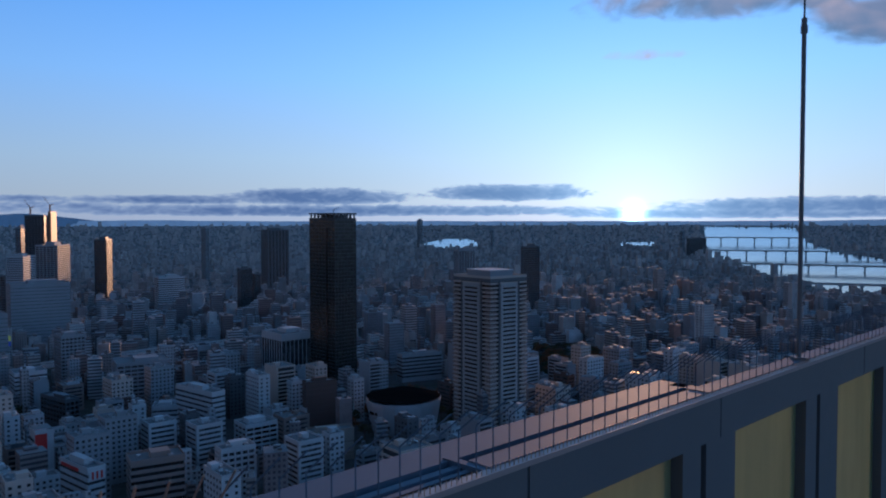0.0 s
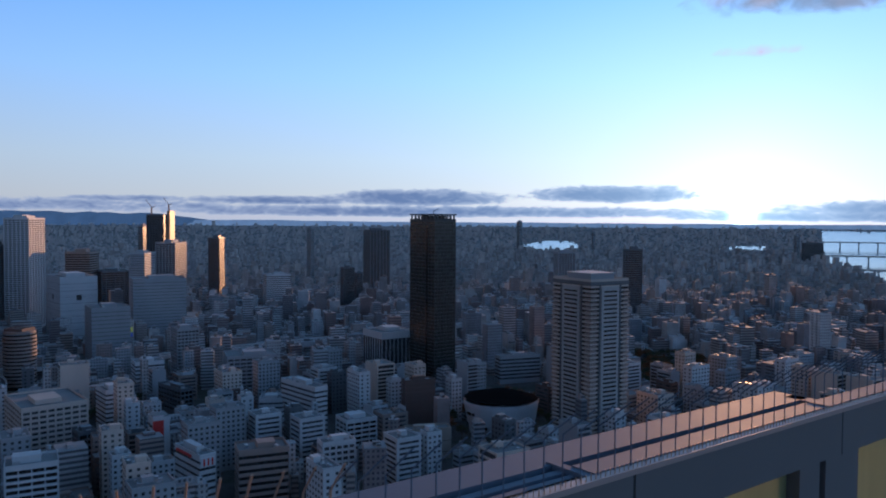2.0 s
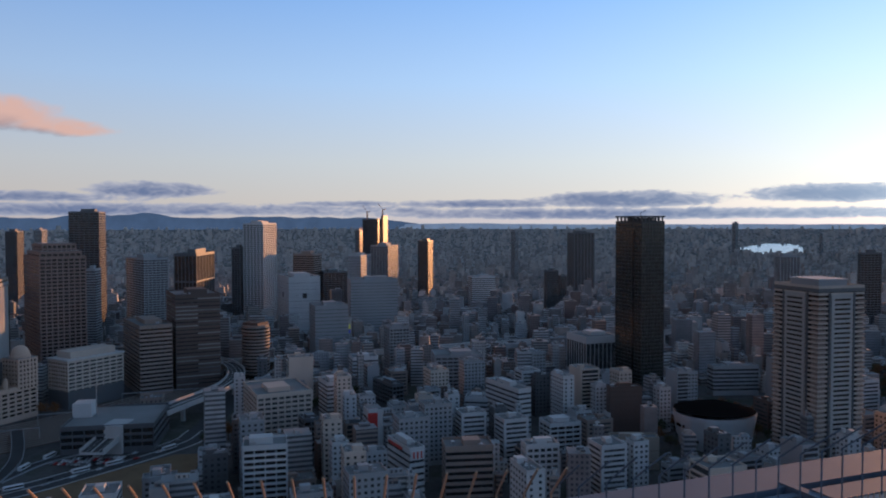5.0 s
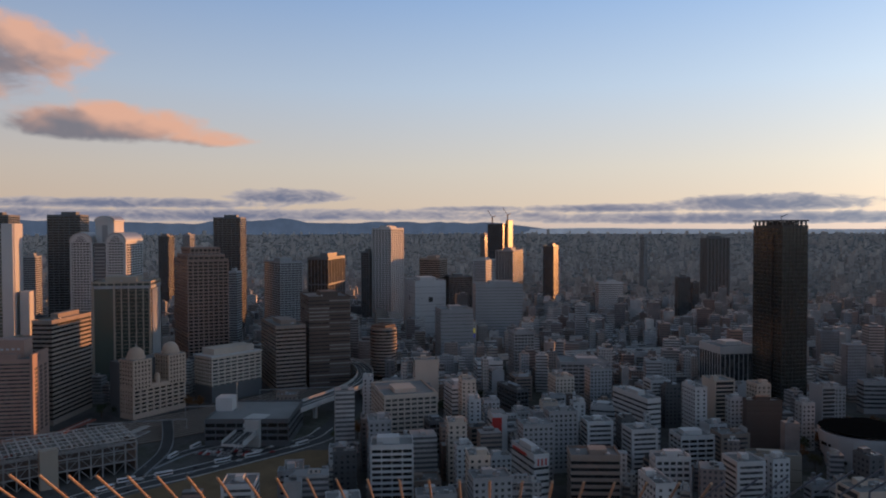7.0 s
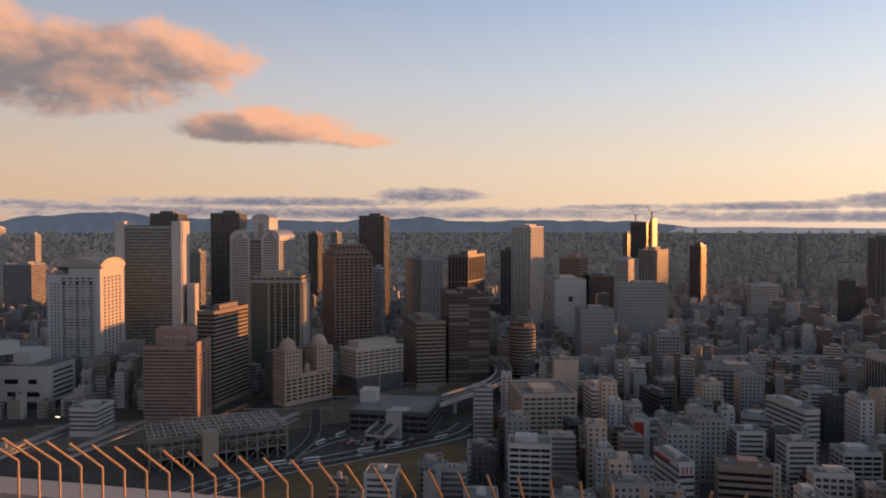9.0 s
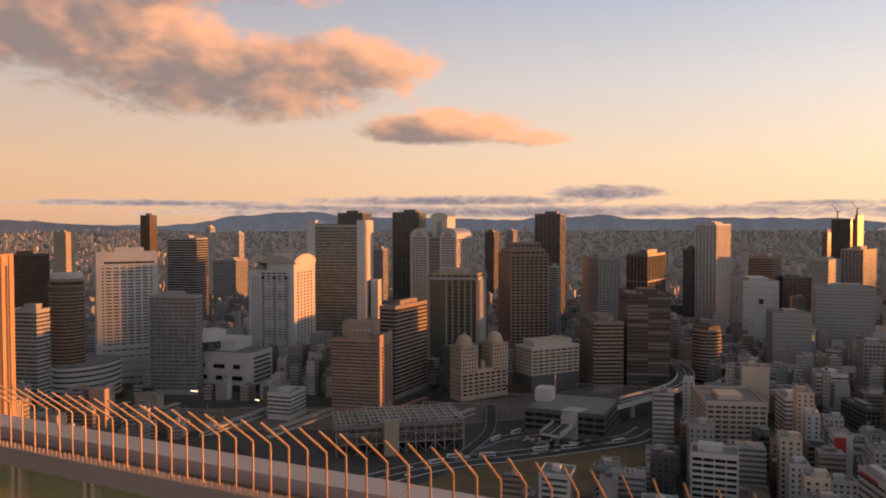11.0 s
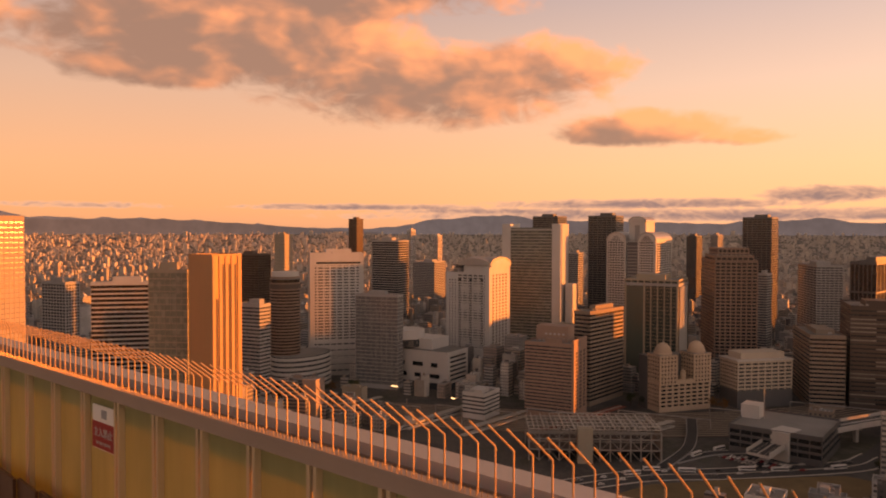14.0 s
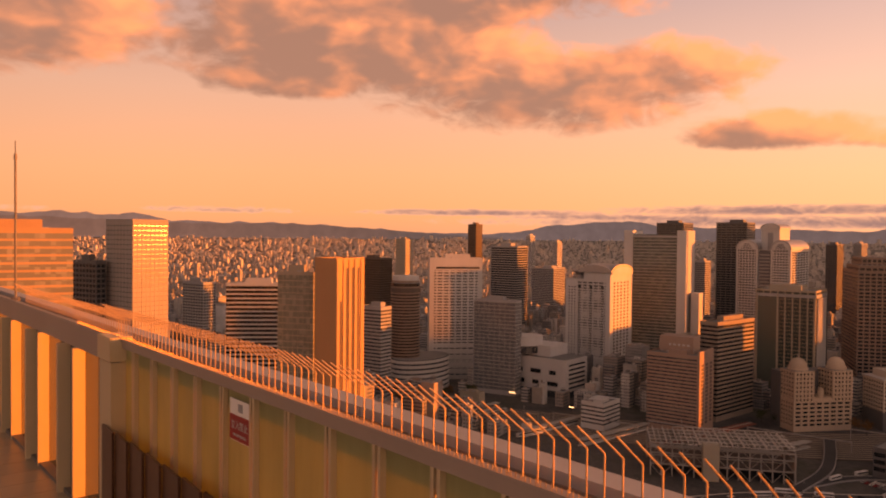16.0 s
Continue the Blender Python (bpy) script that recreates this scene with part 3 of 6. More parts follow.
tower('office_block', 'brown office block with window bands', 'brownband', -777.9, 1196.6, 42.9, 40.6, 117.5, 102.0, 0.0)
tower('apartment_block', 'grey gridded apartment block', 'greygrid', -389.1, 784.1, 23.9, 25.2, 55.4, 42.0, 0.0)
tower('office_block', 'white ribbed slab block', 'whiteband', -501.8, 1384.1, 45.7, 35.2, 71.3, 33.0, 0.0)
tower('apartment_block', 'slim dark apartment slab', 'dark', -378.5, 1442.2, 23.7, 14.6, 81.9, 36.0, 0.0)
tower('apartment_block', 'slim dark apartment slab', 'dark', -361.4, 1463.4, 13.2, 10.0, 70.5, 39.0, 0.0)
tower('apartment_tower', 'dark tower with two pale vertical fins', 'twin', -407.9, 1835.0, 53.7, 41.7, 150.4, 36.0, 0.0)
black_tower = tower('apartment_tower', 'tall black glass tower with open crown', 'black', -111.9, 767.2, 26.6, 42.7, 175.2, 45.0, 0.0, plant=0)
tower('office_block', 'dark glass block with pale vertical fins', 'fincube', -165.1, 802.0, 39.7, 41.5, 56.0, 42.0, 0.0)
tower('office_block', 'dark brown tiled block', 'brownblock', -101.7, 618.5, 26.6, 9.7, 42.0, 30.0, 0.0)
cream_tower = tower('apartment_tower', 'tall cream apartment tower with corner balconies', 'resi', 37.3, 601.9, 38.7, 43.5, 130.0, 39.0, 0.0, plant=0)
tower('apartment_tower', 'dark slab tower with window grid', 'dark', 156.3, 1353.7, 35.0, 7.3, 126.5, 27.0, 0.0)
tower('apartment_tower', 'grey slab tower with window grid', 'dgrid', 41.6, 1467.5, 38.5, 17.5, 115.3, 33.0, 0.0)
tower('office_block', 'grey stepped glass office block', 'greyband', -25.7, 816.0, 47.2, 14.5, 30.2, 27.0, 0.0)
tower('office_block', 'white office block with blank end wall', 'whiteband', -192.4, 593.8, 11.9, 50.1, 41.7, 51.0, 0.0)
tower('office_block', 'white office block with narrow bands', 'whiteband', -225.6, 611.1, 21.3, 19.6, 24.9, 105.0, 0.0)
tower('office_block', 'brown office block with stepped roof terraces', 'brownband', -162.2, 421.5, 28.6, 19.4, 42.2, 30.0, 0.0)
signed_block = tower('office_block', 'white office block with rounded red signed end', 'whiteband', -198.5, 411.3, 9.8, 32.4, 41.4, 51.0, 0.0)
tower('apartment_block', 'white apartment block with small windows', 'balcony', -134.3, 537.4, 24.4, 19.5, 30.4, 39.0, 0.0)
tower('office_block', 'low white block with flat roof', 'plain', -82.3, 543.1, 33.0, 12.3, 23.0, 21.0, 0.0)
tower('apartment_block', 'white apartment block with window grid', 'whitegrid', -120.1, 432.3, 20.1, 12.1, 44.2, 33.0, 0.0)
narrow_block = tower('office_block', 'slim dark block with rooftop sign', 'dark', -310.4, 477.2, 11.1, 16.3, 29.9, 48.0, 0.0)
tower('office_block', 'white block with glass front', 'whiteband', -350.2, 577.6, 18.3, 26.9, 35.7, 48.0, 0.0)
tower('office_block', 'office block with banded front', 'whiteband', -389.2, 704.7, 27.1, 25.9, 33.8, 39.0, 0.0)
tower('office_block', 'wide grey apartment slab', 'greygrid', -291.0, 725.0, 47.9, 36.6, 40.3, 30.0, 0.0)
tower('office_block', 'dark block with white vertical fin', 'dark', -323.5, 633.1, 11.6, 41.3, 25.9, 54.0, 0.0)
tower('office_block', 'small cream block with window grid', 'creamgrid', -254.3, 562.4, 12.8, 12.1, 33.3, 36.0, 0.0)
tower('office_block', 'small white block beside the tracks', 'whiteband', -647.1, 263.5, 29.9, 22.8, 24.6, 129.0, 0.0)
tower('office_block', 'white windowless box block', 'plain', -719.7, 160.2, 10.6, 22.3, 20.3, 135.0, 0.0)
glazed_block = tower('office_block', 'long low dark glazed block with white rooftop box', 'darkblock', -470.1, 449.6, 66.5, 66.4, 22.2, 123.0, 0.0, plant=0)
tower('office_block', 'slim dark tower beyond the station', 'brownglass', -1871.6, 420.6, 25.9, 26.1, 198.6, 129.0, 0.0)
tower('office_block', 'sunlit ochre slab block far off', 'plain', -1906.0, 245.1, 29.4, 32.3, 160.2, 132.0, 0.0)
tower('apartment_tower', 'sunlit far apartment tower', 'whiteband', -2215.3, 670.1, 23.8, 16.4, 170.8, 129.0, 0.0)
tower('apartment_tower', 'sunlit far apartment tower', 'whiteband', -2191.8, 746.9, 25.5, 18.1, 153.8, 129.0, 0.0)
tower('apartment_tower', 'grey far apartment tower', 'dark', -1522.7, 1173.1, 38.4, 24.5, 157.9, 123.0, 0.0)
tower('apartment_tower', 'grey far apartment tower', 'greyband', -1803.0, 1466.6, 44.2, 20.4, 158.3, 123.0, 0.0)
tower('apartment_tower', 'far grey apartment tower over town', 'dgrid', -694.1, 2207.2, 11.3, 25.3, 149.7, 48.0, 0.0)
tower('apartment_tower', 'tall slim tower near the bay', 'greyband', -110.7, 3612.0, 17.4, 21.2, 134.7, 42.0, 40.6)
tower('apartment_tower', 'slim grey tower near the bay', 'greyband', 1028.3, 3253.7, 20.4, 13.8, 96.1, 36.0, 29.0)
tower('apartment_tower', 'slim grey tower near the bay', 'greyband', 233.9, 3600.5, 11.0, 11.8, 88.6, 39.0, 40.6)
tower('apartment_tower', 'far grey apartment tower over town', 'dgrid', -786.0, 2492.4, 11.4, 24.3, 147.8, 45.0, 0.0)
tower('office_block', 'far wide block by the river', 'dark', 1060.5, 3163.8, 91.6, 16.2, 72.4, 24.0, 23.8)
arch_tower = tower('office_tower', 'white arch-topped tower with curved crown', 'whitegrid', -918.6, 615.4, 74.9, 68.6, 156.6, 129.0, 0.0, plant=0)
dome_house = tower('office_block', 'cream domed building with two corner towers', 'domed', -612.0, 455.0, 58.0, 20.0, 29.0, 90.0, 0.0, plant=0)

# ---- crowns and additions of single buildings ----


def add_vault(bm, x0, x1, y0, y1, z, rise, n=12):
    """A solid barrel vault whose ridge runs along y."""
    ends = []
    for y in (y0, y1):
        ring = []
        for i in range(n + 1):
            a = math.pi * i / n
            ring.append(bm.verts.new(((x0 + x1) / 2 - math.cos(a) * (x1 - x0) / 2, y, z + math.sin(a) * rise)))
        ends.append(ring)
    for i in range(n):
        bm.faces.new((ends[0][i], ends[0][i + 1], ends[1][i + 1], ends[1][i]))
    bm.faces.new(ends[0][::-1])
    bm.faces.new(ends[1])
    bm.faces.new((ends[0][0], ends[1][0], ends[1][n], ends[0][n]))


def vault(t, material, x0, x1, y0, y1, z, rise, along_y=True, name="vault_roof"):
    bm = bmesh.new()
    if along_y:
        add_vault(bm, x0, x1, y0, y1, z, rise)
    else:
        add_vault(bm, y0, y1, -x1, -x0, z, rise)
        bmesh.ops.rotate(bm, verts=bm.verts[:], cent=(0, 0, 0), matrix=Matrix.Rotation(radians(90), 3, "Z"))
    return part(name, bm, material, t)


def drum(t, name, material, x, y, r, z0, z1, n=40, ry=None):
    bm = bmesh.new()
    bmesh.ops.create_cone(bm, cap_ends=True, segments=n, radius1=r, radius2=r, depth=z1 - z0, matrix=Matrix.Translation((x, y, (z0 + z1) / 2)) @ Matrix.Diagonal((1, (ry or r) / r, 1, 1)))
    return part(name, bm, material, t)


def dome(t, material, x, y, r, z, name="dome"):
    bm = bmesh.new()
    bmesh.ops.create_uvsphere(bm, u_segments=20, v_segments=12, radius=r, matrix=Matrix.Translation((x, y, z)) @ Matrix.Diagonal((1, 1, 1.15, 1)))
    return part(name, bm, material, t, smooth=True)


def pieces(t, name, material, boxes, label=""):
    """Small alike pieces of one facade, joined."""
    bm = bmesh.new()
    for x0, y0, z0, x1, y1, z1 in boxes:
        add_box(bm, min(x0, x1), min(y0, y1), min(z0, z1), max(x0, x1), max(y0, y1), max(z0, z1))
    return tagged(part(name, bm, material, t, label), kind="stuff")


def upper(t, style, x, y, sx, sy, z0, z1):
    """A narrower upper stage with its own bands and piers."""
    wall, glass, storey, share, spacing, pier_w, proud = STYLES[style]
    bm = bmesh.new()
    add_box(bm, x - sx / 2 + proud, y - sy / 2 + proud, z0, x + sx / 2 - proud, y + sy / 2 - proud, z1 - 0.2)
    part("upper_glazing", bm, glass, t)
    n = max(1, int((z1 - z0) / storey))
    for i in range(n):
        p = (z1 - z0) / n
        block("floor_band", t, wall, x, y, z0 + p * (i + 1) - p * share, sx, sy, p * share)
    if spacing:
        for length, other, turn in ((sx, sy, 0), (sy, sx, 90)):
            k = max(2, min(7, round(length / spacing)))
            for i in range(k + 1):
                u = (i / k - 0.5) * (length - pier_w)
                for side in (-1, 1):
                    v = side * (other / 2 - proud / 2 + 0.03)
                    px, py = (u, v) if turn == 0 else (-v, u)
                    block("pier", t, wall, x + px, y + py, z0, pier_w, proud + 0.1, z1 - z0 - 0.05, turn)
    block("upper_roof", t, ROOF, x, y, z1 - 0.1, sx - 0.6, sy - 0.6, 0.4)


def antenna(t, x, y, z, h, r=0.25):
    bm = bmesh.new()
    add_tube(bm, (x, y, z), (x, y, z + h), r)
    for k in (0.35, 0.6, 0.85):
        add_tube(bm, (x - h * 0.06, y, z + h * k), (x + h * 0.06, y, z + h * k), r * 0.6)
    part("antenna", bm, STEEL, t)


# white hotel: barrel vault and rooftop disc
sx, sy, h = SIZES[vault_hotel.name]
block("upper_wall", vault_hotel, WHITE, 0, -sy * 0.2, h - 1.7, sx * 0.98, sy * 0.6, 9)
block("corner_wall", vault_hotel, WHITE, 0, -sy * 0.5 + 2.6, 0, sx + 1.2, 6.2, h + 7.4)
vault(vault_hotel, STEEL, -sx * 0.53, sx * 0.53, -sy * 0.53, sy * 0.2, h + 8.3, 9, along_y=False)
vault(vault_hotel, STEEL, -sx * 0.53, sx * 0.53, -sy * 0.535, sy * 0.1, h + 8.2, 10, name="cross_vault")
vault(vault_hotel, WHITE, -sx * 0.49, sx * 0.49, -sy * 0.545, sy * 0.08, h + 6.2, 9, name="vault_wall")
drum(vault_hotel, "landing_disc", DGREY, -sx * 0.1, sy * 0.36, 10, h + 7, h + 8.4)
drum(vault_hotel, "landing_rim", DGREY, -sx * 0.1, sy * 0.36, 7, h + 4, h + 7.1)
drum(vault_hotel, "landing_stem", GREY, -sx * 0.1, sy * 0.36, 4, h - 1.8, h + 4.1, 16)
n = 27
pieces(vault_hotel, "balcony_front", WHITE, [(-sx / 2 - 1.3, -sy * 0.36, 30 + i * (h - 40) / n, -sx / 2 + 0.5, sy * 0.22, 31.5 + i * (h - 40) / n) for i in range(n)])
pieces(vault_hotel, "balcony_recess", DGLASS, [(-sx / 2 - 0.5, q * sy, 29, -sx / 2 + 0.4, q * sy + 3.0, h - 8) for q in (-0.36, -0.1, 0.16)])
block("plain_wall", vault_hotel, WHITE, -sx / 2 - 0.2, sy * 0.36, 4, 1.2, sy * 0.27, h - 6)
pieces(vault_hotel, "window", DGLASS, [(-sx / 2 - 0.95, sy * (0.27 + 0.065 * k), 12 + i * 3.5, -sx / 2 - 0.4, sy * (0.27 + 0.065 * k) + 1.5, 13.5 + i * 3.5) for k in range(3) for i in range(29)])
block("low_wing", vault_hotel, WHITE, -sx / 2 - 2.0, -sy * 0.14, 0, 5.0, sy * 0.62, 28)
pieces(vault_hotel, "window", DBROWN, [(u * sx, -sy / 2 - 0.85, 22 + i * 3.9, u * sx + 4.0, -sy / 2 - 0.3, 24.2 + i * 3.9) for u in (-0.36, -0.2, -0.04, 0.12, 0.28) for i in range(25)])
# station tower: white end piers
sx, sy, h = SIZES[station_tower.name]
for side in (-1, 1):
    block("end_pier", station_tower, WHITE, 0, side * (sy / 2 - 5.0), 0, sx + 1.6, 11.6, h + 6.5)
    block("end_pier_flank", station_tower, WHITE, 0, side * (sy / 2 + 0.9), 0, sx * 0.86, 1.8, h + 6.2)
block("side_wing", station_tower, WHITE, 0, -sy / 2 - 10, 0, sx * 0.6, 10, h * 0.58)
block("crown_wall", station_tower, GREENGLASS, 0, 0, h - 1.7, sx * 0.9, sy * 0.92, 3)
# white slab hotel: blank borders round the window field
sx, sy, h = SIZES[slab_hotel.name]
block("end_wall", slab_hotel, WHITE, -sx / 2 - 0.1, 0, 0, 0.7, sy + 0.2, h - 0.5)
block("top_wall", slab_hotel, WHITE, 0, -sy / 2 - 0.1, h - 15, sx + 0.2, 0.7, 14.5)
block("top_slot", slab_hotel, DGLASS, 0.04 * sx, -sy / 2 - 0.3, h - 13, sx * 0.84, 0.5, 2.2)
for u in (-0.46, 0.47):
    block("side_wall", slab_hotel, WHITE, u * sx, -sy / 2 - 0.12, 0, sx * 0.09, 0.7, h - 1)
for i in range(5):
    block("lower_band", slab_hotel, WHITE, 0, -sy / 2 - 0.2, 8 + i * 7.5, sx * 0.9, 0.8, 4.6)
# pier tower: plain glazing on both flanks of the stone piers, and a frame along the top
sx, sy, h = SIZES[pier_tower.name]
block("flank_glazing", pier_tower, GREENGLASS, -sx / 2 - 0.3, sy * 0.3, 5, 0.5, sy * 0.34, h - 13)
block("flank_glazing", pier_tower, DGLASS, 0, -sy / 2 - 0.3, 5, sx * 0.8, 0.5, h - 13)
block("crown_frame", pier_tower, GREY, 0, 0, h - 7.5, sx + 1.0, sy + 1.0, 3.2)
for q in (sy * 0.47, sy * 0.12, -sy * 0.48):
    block("corner_frame", pier_tower, SAND, -sx / 2 - 0.4, q, 0, 0.9, 1.8, h - 5)
pieces(pier_tower, "slim_pier", WHITE, [(-sx * 0.42 + i * sx * 0.088, -sy / 2 - 1.5, 5, -sx * 0.42 + i * sx * 0.088 + 1.5, -sy / 2 - 0.4, h - 8) for i in range(9)])
block("flank_glazing", pier_tower, GREENGLASS, sx * 0.46, -sy / 2 - 0.35, 5, sx * 0.1, 0.5, h - 13)
# pink hotel: a taller corner wall with window columns
sx, sy, h = SIZES[pink_hotel.name]
block("corner_wall", pink_hotel, PINK, 0, -sy / 2 + 0.2, 0, sx + 0.9, 2.2, h + 3.5)
pieces(pink_hotel, "window", DBROWN, [(u * sx - 2.6, -sy / 2 - 1.15, 8 + i * 3.4, u * sx + 2.6, -sy / 2 - 0.6, 10.2 + i * 3.4) for u in (-0.3, 0.0, 0.3) for i in range(16)])
block("wall_emblem", pink_hotel, BROWN, -sx * 0.1, -sy / 2 - 1.0, h - 3.5, 6, 0.4, 5)
block("upper_wall", pink_hotel, PINK, sx * 0.2, sy * 0.06, h - 1.7, sx * 0.5, sy * 0.66, 15)
pieces(pink_hotel, "wall_sign", WHITE, [(-sx * 0.06, sy * (-0.2 + 0.09 * k), h + 5, -sx * 0.04, sy * (-0.2 + 0.09 * k) + 2.2, h + 6.6) for k in range(5)])
# stepped tower
sx, sy, h = SIZES[step_tower.name]
upper(step_tower, "brownstep", 0, 0, sx * 0.74, sy * 0.62, h - 1.6, h + 13)
upper(step_tower, "brownstep", 0, 0, sx * 0.9, sy * 0.8, h - 1.65, h + 5)
# arch tower: two vaulted wings before a recess, and a taller vaulted shaft
sx, sy, h = SIZES[arch_tower.name]
block("recess_wall", arch_tower, DGREY, -sx / 2 - 0.1, -sy * 0.02, 5, 0.8, sy * 0.2, h - 6)
pieces(arch_tower, "recess_band", GREY, [(-sx / 2 - 0.9, -sy * 0.12, 8 + i * 4.4, -sx / 2, sy * 0.08, 9.6 + i * 4.4) for i in range(int((h - 10) / 4.4))])
for y0, wd in ((sy * 0.3, 0.40), (-sy * 0.32, 0.36)):
    a, b, m = y0 - sy * wd / 2, y0 + sy * wd / 2, int((h - 8) / 3.4)
    pieces(arch_tower, "wing_wall", WHITE, [(-sx / 2 - 3.2, a, 5, -sx / 2 + 0.4, a + 2.2, h), (-sx / 2 - 3.2, b - 2.2, 5, -sx / 2 + 0.4, b, h), (-sx / 2 - 2.4, a, 5, -sx / 2 - 0.2, b, 12)])
    pieces(arch_tower, "wing_glazing", GLASS, [(-sx / 2 - 2.6, a + 1, 5, -sx / 2 + 0.3, b - 1, h - 0.5)])
    pieces(arch_tower, "wing_band", WHITE, [(-sx / 2 - 3.3, a, 6 + i * (h - 7) / m, -sx / 2 + 0.3, b, 7.5 + i * (h - 7) / m) for i in range(m)])
    pieces(arch_tower, "wing_mullion", WHITE, [(-sx / 2 - 3.25, a + (b - a) * q / 7 - 0.4, 5, -sx / 2, a + (b - a) * q / 7 + 0.4, h - 0.2) for q in range(1, 7)])
    vault(arch_tower, STEEL, -sx / 2 - 4.0, sx / 2 + 0.4, a - 0.8, b + 0.8, h + 0.2, 12.5, along_y=False)
    vault(arch_tower, WHITE, -sx / 2 - 4.4, sx * 0.46, a + 1, b - 1, h - 0.5, 11, along_y=False, name="vault_wall")
    pieces(arch_tower, "gable_louvre", DGREY, [(-sx / 2 - 4.5, y0 - 7 + i, h + 0.8 + i * 1.5, -sx / 2 - 4.2, y0 + 7 - i, h + 1.6 + i * 1.5) for i in range(5)])
block("shaft", arch_tower, WHITE, -sx * 0.06, -sy * 0.06, h - 2, sx * 0.56, sy * 0.34, 29)
block("shaft_recess", arch_tower, GREY, -sx * 0.06, -sy * 0.06, h - 2, sx * 0.566, sy * 0.1, 24)
vault(arch_tower, STEEL, -sx * 0.36, sx * 0.24, -sy * 0.25, sy * 0.13, h + 27, 7.5, along_y=False)
vault(arch_tower, WHITE, -sx * 0.37, sx * 0.22, -sy * 0.22, sy * 0.10, h + 26, 7, along_y=False, name="vault_wall")
# black tower: open crown on posts
sx, sy, h = SIZES[black_tower.name]
for i in range(7):
    for side in (-1, 1):
        block("crown_post", black_tower, DGREY, (i / 6 - 0.5) * sx * 0.92, side * sy * 0.46, h - 1.7, 1.1, 1.1, 5.5)
        block("crown_post", black_tower, DGREY, side * sx * 0.46, (i / 6 - 0.5) * sy * 0.9, h - 1.7, 1.1, 1.1, 5.5)
block("crown_slab", black_tower, BLACK, 0, 0, h + 3.7, sx + 1, sy + 1, 1.3)
block("crown_plant", black_tower, BLACK, 0, 0, h - 1.7, sx * 0.5, sy * 0.5, 5)
bm = bmesh.new()
add_tube(bm, (-2, -4, h + 5), (-2, -4, h + 9), 0.35)
add_tube(bm, (-2, -4, h + 8), (-2, -13, h + 10.5), 0.3)
part("roof_crane", bm, STEEL, black_tower)
for i in range(11):
    z = 12 + i * (h - 20) / 11
    block("corner_recess", black_tower, DGLASS, -sx / 2 - 0.1, -sy * 0.18, z, 0.5, sy * 0.06, (h - 20) / 11 - 0.8)
# tower under construction: two cranes and a core, sunlit orange in their colour
sx, sy, h = SIZES[crane_tower.name]
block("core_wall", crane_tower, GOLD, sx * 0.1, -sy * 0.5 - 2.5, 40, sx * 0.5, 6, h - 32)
for cx, cy, ch in ((-sx * 0.2, sy * 0.38, 16), (sx * 0.1, -sy * 0.45, 22)):
    bm = bmesh.new()
    for dx, dy in ((-1, -1), (1, -1), (1, 1), (-1, 1)):
        add_tube(bm, (cx + dx, cy + dy, h - 4), (cx + dx, cy + dy, h + ch), 0.5, 4)
    for k in range(6):
        z = h - 2 + k * ch / 6
        add_tube(bm, (cx - 1, cy - 1, z), (cx + 1, cy + 1, z + ch / 6), 0.3, 4)
    add_tube(bm, (cx, cy, h + ch), (cx, cy + 12, h + ch + 16), 0.6, 4)
    add_tube(bm, (cx, cy, h + ch), (cx, cy - 8, h + ch + 2), 0.8, 4)
    part("tower_crane", bm, GOLD, crane_tower, "lattice tower crane coloured sunlit orange")
# slab tower: dark slots between pale ribs on its end wall
sx, sy, h = SIZES[slab_tower.name]
for k, (u, z0, z1) in enumerate(((-0.33, 34, h - 26), (-0.12, 34, h - 6), (0.08, 34, h - 6), (0.28, 62, h - 6))):
    block("recess", slab_tower, DBROWN, u * sx, -sy / 2 - 0.02, z0, 1.5, 0.3, z1 - z0)
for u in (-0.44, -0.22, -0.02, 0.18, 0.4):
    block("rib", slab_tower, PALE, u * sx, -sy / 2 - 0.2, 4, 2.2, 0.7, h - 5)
for k in range(5):
    block("low_window", slab_tower, DBROWN, 0.1 * sx, -sy / 2 - 0.1, 8 + k * 5, 2.0, 0.5, 2.0)
# cream apartment tower: window panels between corner balconies
sx, sy, h = SIZES[cream_tower.name]
PANEL = surface("cream_panel", (0.36, 0.345, 0.32))
for turn, length, other in ((0, sx, sy), (90, sy, sx)):
    for side in (-1, 1):
        v = side * (other / 2 + 0.25)
        px, py = (0, v) if turn == 0 else (-v, 0)
        block("wall_panel", cream_tower, PANEL, px, py, 3, length * 0.46, 0.9, h - 9, turn)
        for k in (-1, 1):
            qx, qy = (k * length * 0.27, v) if turn == 0 else (-v, k * length * 0.27)
            block("downpipe_strip", cream_tower, DGREY, qx, qy, 3, 1.3, 0.8, h - 8, turn)
        n = int((h - 14) / 3.3)
        for i in range(n):
            wx, wy = (0, v + side * 0.35) if turn == 0 else (-v - side * 0.35, 0)
            block("window_strip", cream_tower, DGLASS, wx, wy, 7 + i * (h - 14) / n, length * 0.34, 0.4, 1.25, turn)
for cx in (-1, 1):
    for cy in (-1, 1):
        for i in range(int((h - 12) / 3.3)):
            block("balcony", cream_tower, TAUPE, cx * (sx / 2 - 2.5), cy * (sy / 2 - 2.5), 6 + i * 3.3, 6.6, 6.6, 1.05)
block("crown_wall", cream_tower, GREY, 0, 0, h - 1.7, sx * 0.62, sy * 0.62, 5.2)
